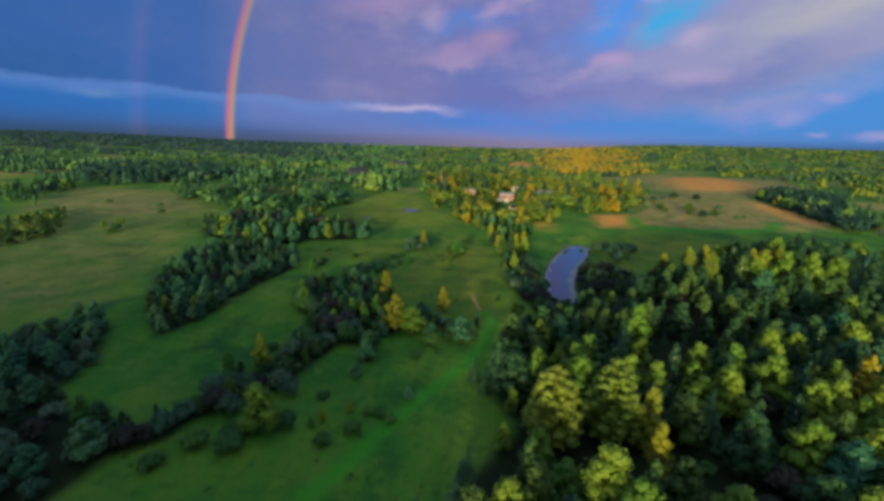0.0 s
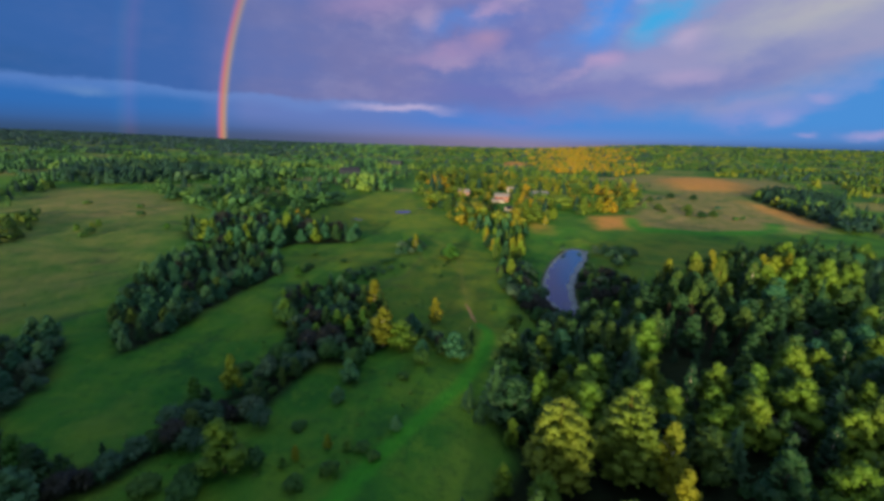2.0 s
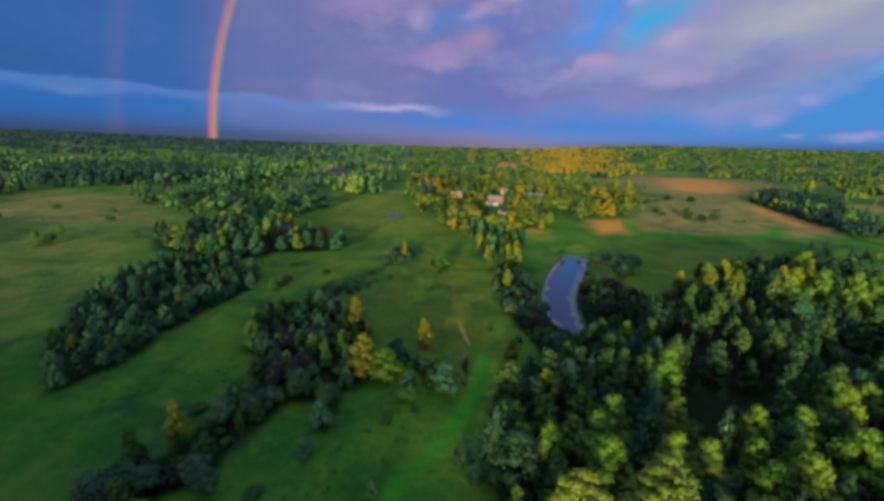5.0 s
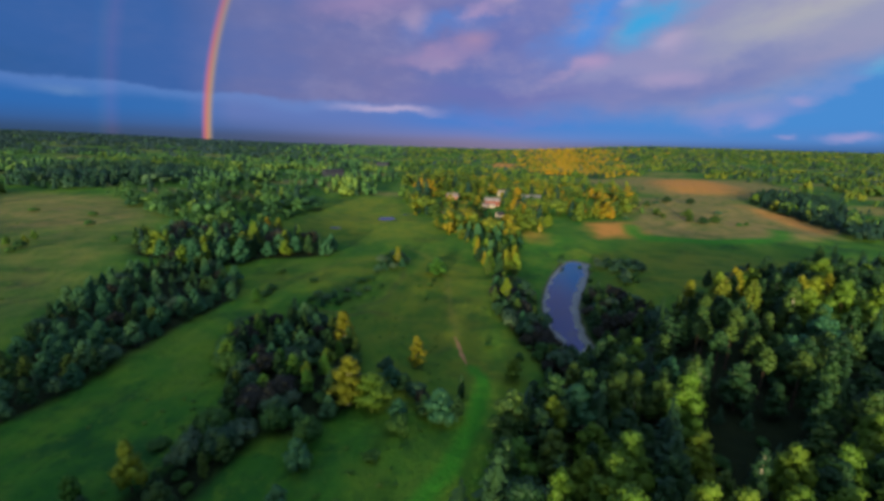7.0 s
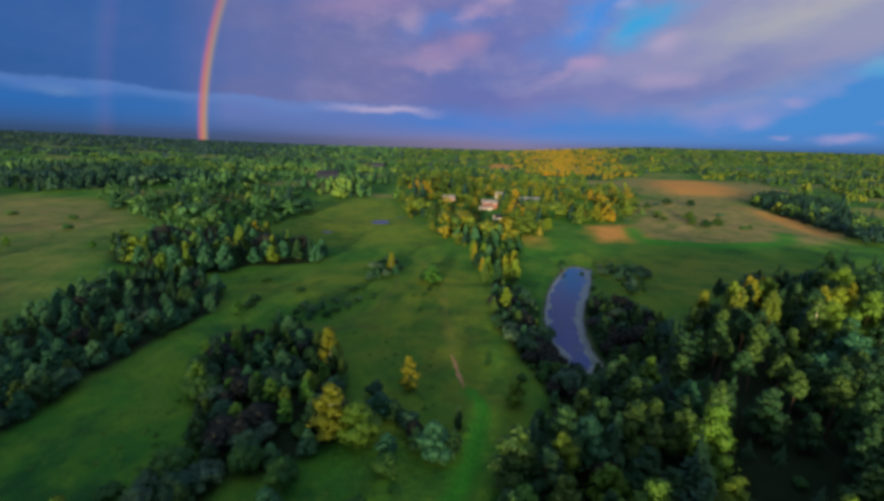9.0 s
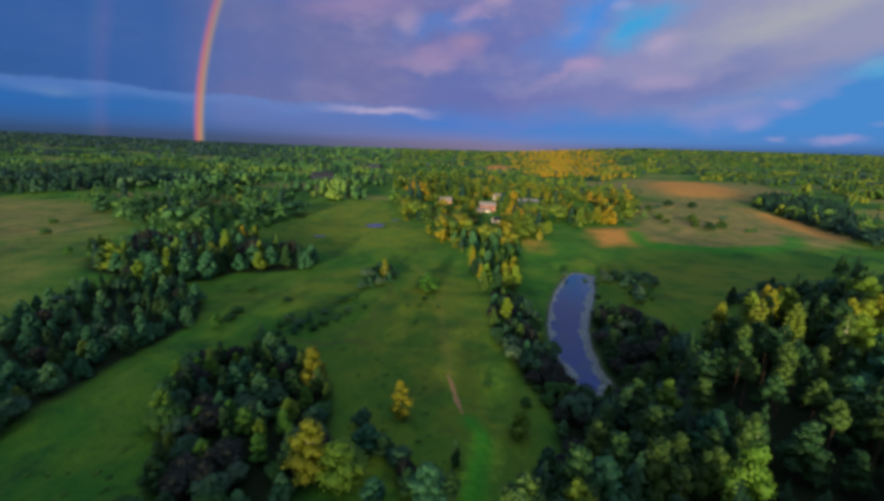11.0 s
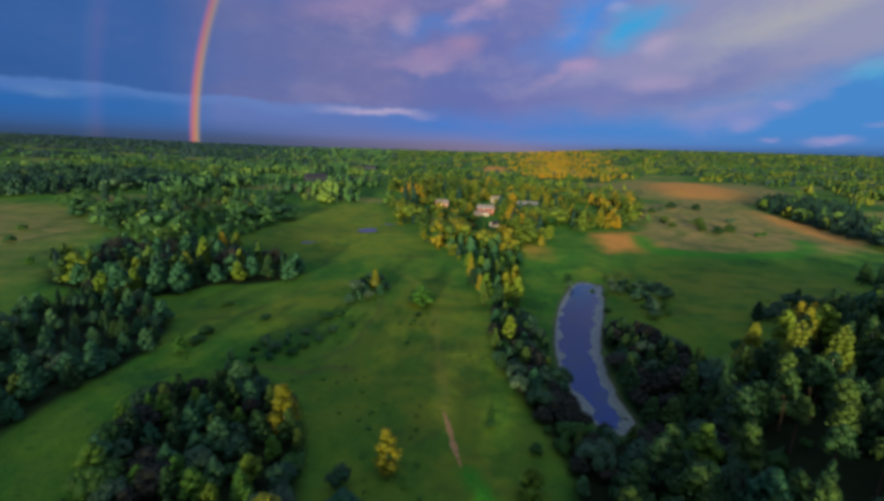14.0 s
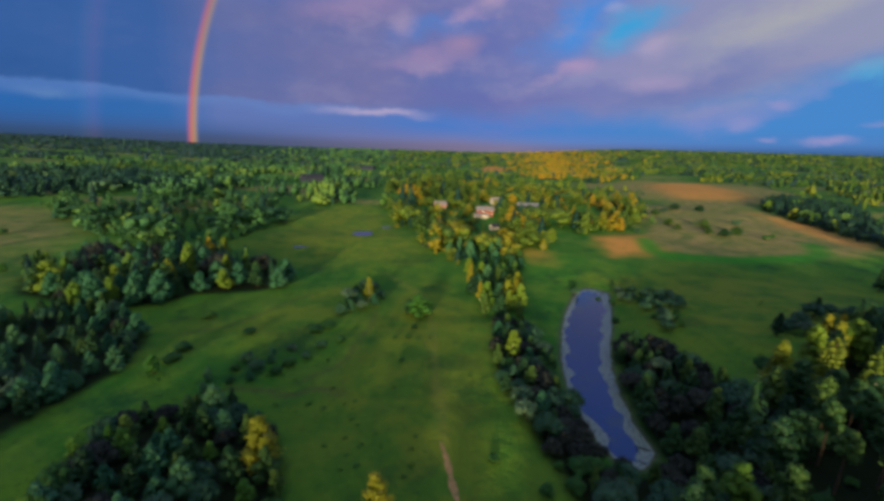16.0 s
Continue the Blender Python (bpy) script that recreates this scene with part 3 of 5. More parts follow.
def weed_fringe():
    """A ragged mat of floating weed along the pond's margin."""
    r = np.random.RandomState(9)
    pts = []
    for (x0, y0), (x1, y1) in zip(POND, POND[1:] + POND[:1]):
        n = max(2, int(math.hypot(x1 - x0, y1 - y0) / 0.7))
        nx, ny = y1 - y0, x0 - x1
        s = math.hypot(nx, ny)
        for k in range(n):
            f = k / n
            pts.append((x0 + (x1 - x0) * f, y0 + (y1 - y0) * f, nx / s, ny / s))
    inward = -1.0 if inside(np.array([pts[0][0] + pts[0][2]]), np.array([pts[0][1] + pts[0][3]]), POND)[0] else 1.0
    bm = bmesh.new()
    rows = []
    for i, (x, y, nx, ny) in enumerate(pts):
        w = 1.1 + 0.9 * float(ripple(x, y, 9, 3)) + 0.8 * float(ripple(x, y, 26, 4)) + (1.1 if nx * inward > 0.2 else 0.0) + r.uniform(-0.12, 0.12)
        rows.append([bm.verts.new((x - inward * nx * q, y - inward * ny * q, 0.012)) for q in (-1.0, 0.1, max(0.2, w))])
    for i in range(len(rows)):
        a, b = rows[i], rows[(i + 1) % len(rows)]
        for k in (0, 1):
            bm.faces.new((a[k], a[k + 1], b[k + 1], b[k]))
    bmesh.ops.recalc_face_normals(bm, faces=bm.faces)
    me = bpy.data.meshes.new("pond_weed")
    bm.to_mesh(me)
    bm.free()
    me.materials.append(WEED)
    tagged(new("pond_weed", me), "pale floating weed along the margin of the pond", "plants", kind="stuff")


def build_setting():
    build_ground()
    cx, cy = 48, 185
    grown = [(px + 3 * (px - cx) / math.hypot(px - cx, (py - cy) * 0.5 + 0.1), py + 2 * (py - cy) / math.hypot(px - cx, py - cy)) for px, py in POND]
    flat_water("water_pond", grown, 0.0, "still long pond reflecting the violet blue sky")
    weed_fringe()
    for k, (x, y, rx, ry) in enumerate(PUDDLES):
        r = np.random.RandomState(k + 5)
        ring = [(x + rx * math.cos(a) * r.uniform(0.7, 1.1), y + ry * math.sin(a) * r.uniform(0.7, 1.1)) for a in np.linspace(0, 6.28, 14)[:-1]]
        z = max(float(ground_height([px], [py])[0]) for px, py in ring) + 0.03
        flat_water("water_puddle", ring, z, "shallow flooded hollow in the wet meadow")


build_setting()


def worn_strip(line, wide):
    """A bare sandy wear line with ragged edges, laid on the grass."""
    m, g = material("bare_sand")
    pos = g.node("ShaderNodeNewGeometry").outputs["Position"]
    n = g.noise(pos, 2.2, 5, 0.65)
    finish(g, surface(g, g.ramp(n, [(0.3, (0.150, 0.125, 0.045)), (0.5, (0.300, 0.180, 0.075)), (0.7, (0.420, 0.245, 0.110))]), 0.95, 0.1, n, 0.05).outputs[0])
    pts = []
    for (x0, y0), (x1, y1) in zip(line, line[1:]):
        k = max(2, int(math.hypot(x1 - x0, y1 - y0) / 0.35))
        pts += [(x0 + (x1 - x0) * f / k, y0 + (y1 - y0) * f / k) for f in range(k)]
    bm, rows = bmesh.new(), []
    for i, (x, y) in enumerate(pts):
        w = wide * min(1.0, 0.15 + 3.0 * i / len(pts), 0.15 + 3.0 * (1 - i / len(pts))) * (1 + 0.35 * float(ripple(x, y, 2.1, 4)))
        xs = (x - w, x - w * 0.3, x + w * 0.3, x + w * 0.9)
        rows.append([bm.verts.new((a, y, float(ground_height([a], [y])[0]) + (0.05 if 0 < q < 3 else 0.01))) for q, a in enumerate(xs)])
    for a, b in zip(rows, rows[1:]):
        for q in range(3):
            bm.faces.new((a[q], a[q + 1], b[q + 1], b[q]))
    bmesh.ops.recalc_face_normals(bm, faces=bm.faces)
    me = bpy.data.meshes.new("worn_track")
    bm.to_mesh(me)
    bm.free()
    me.materials.append(m)
    tagged(new("worn_track", me), "bare sandy wear line in the meadow grass", "track", kind="structure")


worn_strip(SANDY, 0.62)


# ---- trees ----
def unit(v):
    return v / (np.linalg.norm(v, axis=-1, keepdims=True) + 1e-9)


def sprays(r, c, n, size, fold=0.25, long=1.0):
    """Leaf sprays: folded kites at c that face along n."""
    k = len(c)
    n = unit(n)
    u = unit(np.cross(n, r.normal(size=(k, 3))))
    v = np.cross(n, u)
    s = (size * r.uniform(0.65, 1.3, k))[:, None]
    a, b = c - u * s * long, c + u * s * long - n * s * fold
    p, q = c + v * s * 0.62 - n * s * fold, c - v * s * 0.62 - n * s * fold
    verts = np.stack([a, p, b, q], 1).reshape(-1, 3)
    i = np.arange(k)[:, None] * 4
    faces = np.concatenate([i + [0, 2, 1], i + [0, 3, 2]], 0)
    return verts, faces


def unit_ball():
    v = [(0, 0, 1), (0, 0, -1)]
    for j, z in enumerate((0.5, -0.4)):
        for k in range(6):
            a = 6.283 * (k + 0.5 * j) / 6
            v.append((math.cos(a) * math.sqrt(1 - z * z), math.sin(a) * math.sqrt(1 - z * z), z))
    f = []
    for k in range(6):
        a, b, c, d = 2 + k, 2 + (k + 1) % 6, 8 + k, 8 + (k + 1) % 6
        f += [(0, a, b), (a, c, b), (b, c, d), (1, d, c)]
    return np.array(v, dtype=float), np.array(f)


BALL_V, BALL_F = unit_ball()


def join(pieces):
    vs, fs, n = [], [], 0
    for v, f in pieces:
        vs.append(v)
        fs.append(f + n)
        n += len(v)
    return np.concatenate(vs), np.concatenate(fs)


def lobed(r, lobes, per, size, flat=0.0, core=0.80):
    """A crown of lobes, each a dark heart set round with leaf sprays."""
    out = []
    for c, rad in lobes:
        c, rad = np.array(c), np.array(rad)
        out.append((c + BALL_V * rad * core * r.uniform(0.85, 1.08, (len(BALL_V), 1)), BALL_F))
        d = unit(r.normal(size=(per, 3)) + (0, 0, 0.35))
        p = c + d * rad * r.uniform(0.78, 1.20, (per, 1))
        out.append(sprays(r, p, d + r.normal(size=(per, 3)) * 0.38 + (0, 0, 0.3 + flat), size))
    return join(out)


def tube(points, radii, sides=6):
    """A tapered limb through points."""
    vs, fs = [], []
    for (x, y, z), rad in zip(points, radii):
        for k in range(sides):
            a = 6.283 * k / sides
            vs.append((x + rad * math.cos(a), y + rad * math.sin(a), z))
    for j in range(len(points) - 1):
        for k in range(sides):
            a, b = j * sides + k, j * sides + (k + 1) % sides
            fs += [(a, b, b + sides), (a, b + sides, a + sides)]
    return np.array(vs), np.array(fs)


def trunk_mesh(name, r, height, rad, limbs, mat):
    """A tapered trunk with its main limbs."""
    bend = r.normal(0, 0.02 * height, 2)
    pts = [(bend[0] * t * t, bend[1] * t * t, height * t - 0.25) for t in (0, 0.04, 0.3, 0.65, 1.0)]
    out = [tube(pts, [rad * 1.5, rad, rad * 0.8, rad * 0.5, rad * 0.1])]
    for z, reach, rise in limbs:
        a = r.uniform(0, 6.283)
        b = (bend[0] * (z / height) ** 2, bend[1] * (z / height) ** 2, z)
        e = (b[0] + reach * math.cos(a), b[1] + reach * math.sin(a), z + rise)
        mid = tuple(0.5 * (p + q) for p, q in zip(b, e))
        out.append(tube([b, (mid[0], mid[1], mid[2] + 0.12 * rise), e], [rad * 0.38, rad * 0.24, rad * 0.06], 4))
    return mesh_from(name, *join(out), mat, smooth=True)


def broad_crown(r, h, spread, low, lobes=17, per=62, size=0.30):
    """Round open crown of a deciduous tree."""
    made = []
    for k in range(lobes):
        t = (k + 0.5) / lobes
        z = low + (h - low) * (0.1 + 0.82 * t)
        w = spread * (1 - max(0.0, t - 0.22) / 0.78) ** 0.6 * (0.7 + 0.3 * min(1.0, t / 0.22)) * 0.72
        a = k * 2.4 + r.uniform(-0.5, 0.5)
        q = w * r.uniform(0.45, 1.0)
        s = spread * r.uniform(0.36, 0.50) * (1.15 - 0.62 * t)
        made.append(((q * math.cos(a), q * math.sin(a), z), (s, s, s * r.uniform(0.75, 1.05))))
    return lobed(r, made, per, size)


def slim_crown(r, h, spread, low, lobes=15, per=58, size=0.24):
    """Narrow crown of a young birch or aspen."""
    made = []
    for k in range(lobes):
        t = (k + 0.5) / lobes
        z = low + (h - low) * t * 0.95
        w = spread * (math.sin(3.1416 * min(1.0, 0.2 + 0.8 * t)) ** 0.7) * 0.40
        a = k * 2.4 + r.uniform(-0.6, 0.6)
        s = spread * r.uniform(0.50, 0.64) * (1.10 - 0.62 * t)
        made.append(((w * math.cos(a), w * math.sin(a), z), (s, s, s * 1.5)))
    return lobed(r, made, per, size)


def shrub_crown(r, h, spread, lobes=11, per=62, size=0.25):
    made = []
    for k in range(lobes):
        a, q = k * 2.4, spread * math.sqrt((k + 0.3) / lobes) * 0.75
        s = spread * r.uniform(0.32, 0.46)
        z = h * (0.36 + 0.34 * (1 - q / spread)) * r.uniform(0.8, 1.15)
        made.append(((q * math.cos(a), q * math.sin(a), z), (s, s, min(s * 1.05, z * 0.95))))
    return lobed(r, made, per, size)


def spruce_crown(r, h, spread, tiers=13, arms=9):
    """Tiers of drooping boughs round a narrow heart."""
    heart_v = np.array([(0, 0, h)] + [(0.42 * spread * math.cos(a), 0.42 * spread * math.sin(a), 0.06 * h) for a in np.linspace(0, 6.283, 8)[:-1]])
    heart_f = np.array([(0, 1 + k, 1 + (k + 1) % 7) for k in range(7)])
    out = [(heart_v, heart_f)]
    for j in range(tiers):
        t = j / (tiers - 1)
        z0, reach = h * (0.07 + 0.9 * t), spread * (1 - t) ** 0.85 + 0.16
        for k in range(max(4, int(arms * (1 - 0.5 * t)))):
            a = k * 6.283 / arms + j * 0.7 + r.uniform(-0.3, 0.3)
            q = reach * r.uniform(0.7, 1.12)
            m = 3 if q > 0.9 else 2
            f = np.linspace(0.35, 1.0, m)
            c = np.stack([q * f * math.cos(a), q * f * math.sin(a), z0 - 0.32 * q * f * f + 0.1 * q], 1)
            n = np.array([math.cos(a) * 0.55, math.sin(a) * 0.55, 1.0]) + r.normal(size=(m, 3)) * 0.18
            out.append(sprays(r, c, n, 0.30 + 0.16 * q, 0.35, 1.15))
    return join(out)


def pine_crown(r, h, spread):
    """Broad layered plates of an old pine, narrowing to the top."""
    made = []
    for j in range(11):
        t = j / 10
        w = (1 - t) ** 0.5 * (0.82 + 0.18 * min(1.0, t * 5)) + 0.04
        m = max(2, int(9 * w + 1))
        for k in range(m):
            a = k * 6.283 / m + j * 0.9 + r.uniform(-0.25, 0.25)
            for q in ((0.86, 0.5) if w > 0.45 else (0.72,)):
                q = spread * w * q * r.uniform(0.85, 1.12)
                s = spread * r.uniform(0.17, 0.24) * (0.6 + 0.4 * w)
                made.append(((q * math.cos(a), q * math.sin(a), h * (0.16 + 0.80 * t) + r.uniform(-0.25, 0.25) + 0.06 * q), (s * 1.25, s * 1.25, s * 0.5)))
    return lobed(r, made, 32, 0.28, flat=0.5)


def tree(name, crown, trunk, label, category="tree"):
    base = new(name)
    base.empty_display_size = 0.5
    child("trunk", trunk, base)
    child("crown", crown, base)
    return tagged(base, label, category)


KINDS = {}


def kind(key, name, label, height, spread, count, crown_mat, bark, group, category="tree"):
    """Variants of one kind of tree: (base object, height) each."""
    made = []
    for v in range(count):
        r = np.random.RandomState(hash_of(key) + v * 17)
        h, w = height * r.uniform(0.93, 1.07), spread * r.uniform(0.9, 1.1)
        if key in ("broad", "bright", "golden", "teal", "lime"):
            cr = broad_crown(r, h, w, h * 0.08)
            limbs = [(h * z, w * 0.6, h * 0.12) for z in (0.3, 0.38, 0.46, 0.55, 0.65)]
        elif key == "gold_slim":
            cr = broad_crown(r, h, w, h * 0.03, 19, 56, 0.25)
            limbs = [(h * z, w * 0.6, h * 0.1) for z in (0.3, 0.45, 0.6)]
        elif key == "slim":
            cr = slim_crown(r, h, w, h * 0.07)
            limbs = [(h * z, w * 0.6, h * 0.1) for z in (0.3, 0.45, 0.6)]
        elif key in ("willow", "bush", "hazel", "bare"):
            cr = shrub_crown(r, h, w, 18 if key == "hazel" else 10)
            limbs = [(h * 0.1, w * 0.5, h * 0.4) for _ in range(5)]
        elif key == "tall":
            cr = broad_crown(r, h, w, h * 0.60, 13, 58, 0.28)
            limbs = [(h * z, w * 0.6, h * 0.08) for z in (0.58, 0.64, 0.7, 0.76)]
        elif key == "spruce":
            cr, limbs = spruce_crown(r, h, w), []
        else:
            cr = pine_crown(r, h, w)
            limbs = [(h * z, w * 0.7 * (1.1 - z), 0.6) for z in (0.3, 0.36, 0.42, 0.48, 0.54, 0.6, 0.68, 0.76)]
        trunk = trunk_mesh("trunk", r, h * (0.62 if key in ("willow", "bush", "hazel", "bare") else 0.93), 0.018 * h + 0.03, limbs, bark)
        made.append((name, mesh_from("crown", *cr, crown_mat), trunk))
    KINDS[key] = dict(variants=made, label=label, height=height, spread=spread, group=group, category=category, first={})


def hash_of(text):
    return sum(ord(c) * (k + 3) for k, c in enumerate(text)) % 9973


kind("broad", "tree", "dark green broadleaf tree with a full rounded crown", 11, 3.2, 5, LEAF, BARK, "broadleaf trees")
kind("bright", "alder", "bright yellow-green alder catching the evening sun", 11, 3.6, 3, BRIGHT, BARK, "alders")
kind("lime", "alder", "fresh green alder with a full domed crown", 11, 3.6, 2, LIME, BARK, "alders")
kind("golden", "aspen", "golden yellow rounded tree at the meadow edge", 10, 3.2, 2, YELLOW, BIRCH_BARK, "golden aspens")
kind("teal", "grey_alder", "blue-green grey alder with a dense soft crown", 9, 3.4, 4, TEAL, BARK, "grey alders")
kind("slim", "birch", "slender green birch with a narrow crown", 12, 2.3, 3, LEAF, BIRCH_BARK, "birches")
kind("gold_slim", "birch", "slender birch with golden yellow leaves", 11, 2.5, 3, GOLD, BIRCH_BARK, "golden birches")
kind("willow", "willow_shrub", "grey-green willow shrub with a low dense dome", 5.5, 3.0, 3, WILLOW, BARK, "willow shrubs", "shrub")
kind("bare", "bare_shrub", "dark brown shrub with few leaves among the thicket", 5.5, 2.8, 3, TWIGS, BARK, "bare shrubs", "shrub")
kind("hazel", "hazel", "full green bushy hazel growing in the meadow", 5.5, 4.2, 2, HAZEL, BARK, "hazels", "shrub")
kind("bush", "bush", "low green bush growing in the meadow", 3.0, 1.7, 3, HAZEL, BARK, "meadow bushes", "shrub")
kind("spruce", "spruce", "dark green spruce with drooping tiers of boughs", 12, 2.9, 3, NEEDLE, BARK, "spruces")
kind("tall", "pine_tree", "tall bare-stemmed pine with a high green crown", 14, 2.9, 2, LEAF, BARK, "tall pines")
kind("pine", "pine_tree", "broad old pine with layered golden-green boughs", 17, 5.6, 2, PINE, PINE_BARK, "pines")


def plant(key, x, y, height, seed=0, wide=1.0, label=""):
    """One tree of that kind, standing on the ground."""
    k = KINDS[key]
    r = np.random.RandomState((int(x * 31 + y * 17) + seed) % 99991)
    v = int(r.randint(len(k["variants"])))
    s = height / k["height"]
    m = pose(x, y, float(ground_height([x], [y])[0]) - 0.05, 0, 0, r.uniform(0, 360)) @ Matrix.Diagonal((s * wide, s * wide, s, 1))
    if v in k["first"]:
        ob = copy_thing(k["first"][v], m)
        if label:
            ob["label"] = label
        elif ob["label"] != k["label"]:
            ob["label"] = k["label"]
    else:
        name, crown, trunk = k["variants"][v]
        ob = tree(name, crown, trunk, label or k["label"], k["category"])
        tagged(ob, group=k["group"])
        k["first"][v] = ob
        ob.matrix_basis = m
    ob.scale = m.to_scale()
    return ob


def scatter(poly, gap, seed):
    """Points spread through a polygon, no two nearer than gap."""
    r = np.random.RandomState(seed)
    p = np.array(poly, dtype=float)
    lo, hi = p.min(0), p.max(0)
    n = int(6 * (hi[0] - lo[0]) * (hi[1] - lo[1]) / gap ** 2) + 20
    c = r.uniform(lo, hi, (n, 2))
    c = c[inside(c[:, 0], c[:, 1], poly)]
    taken, keep = {}, []
    for x, y in c:
        i, j = int(x // gap), int(y // gap)
        if all((x - a) ** 2 + (y - b) ** 2 >= gap * gap for di in (-1, 0, 1) for dj in (-1, 0, 1) for a, b in taken.get((i + di, j + dj), ())):
            taken.setdefault((i, j), []).append((x, y))
            keep.append((x, y))
    return keep


PLAN = []                       # every tree to come: kind, x, y, height, width factor, label


def grow(poly, gap, seed, mix, lo, hi, clear=()):
    """Fill a polygon with trees; mix: (kind, share) pairs."""
    r = np.random.RandomState(seed + 1)
    keys, share = [k for k, _ in mix], np.array([s for _, s in mix], dtype=float)
    for x, y in scatter(poly, gap, seed):
        if gap_to(np.array([x]), np.array([y]), POND)[0] < (2.6 if y < 142 and x > 28 else 1.9) or inside(np.array([x]), np.array([y]), POND)[0]:
            continue
        key = keys[int(r.choice(len(keys), p=share / share.sum()))]
        if poly is RIGHT_WOOD:            # more alders along the southern end, darker trees behind
            if key == "bright" and y > 100 and r.uniform() < 0.75:
                key = "broad"
            elif key in ("slim", "broad", "spruce") and y < 92 and r.uniform() < (0.6 if key == "spruce" else 0.25):
                key = "bright" if r.uniform() < 0.7 else "slim"
            elif key == "teal" and x < 20:
                key = "broad"
        h = r.uniform(lo, hi)
        if any((x - a) ** 2 + (y - b) ** 2 < d * d for a, b, d in clear):
            continue
        if any((x - a) ** 2 + (y - b) ** 2 < d * d for a, b, d in HOLES):
            if r.uniform() < 0.25:
                continue
            key, h = ("bush", r.uniform(1.4, 2.6)) if r.uniform() < 0.7 else ("spruce", r.uniform(3.0, 5.0))
        h = h if key == "bare" and poly is MIDDLE_WOOD else min(h, KINDS[key]["height"] * 1.35) if key not in ("willow", "bush", "bare") else min(h, r.uniform(3.8, 6.5) if key in ("willow", "bare") else r.uniform(1.5, 3.5))
        PLAN.append((key, x, y, h, r.uniform(0.95, 1.35) if poly in (RIGHT_WOOD, BUSH_ROW) else r.uniform(0.85, 1.2), ""))


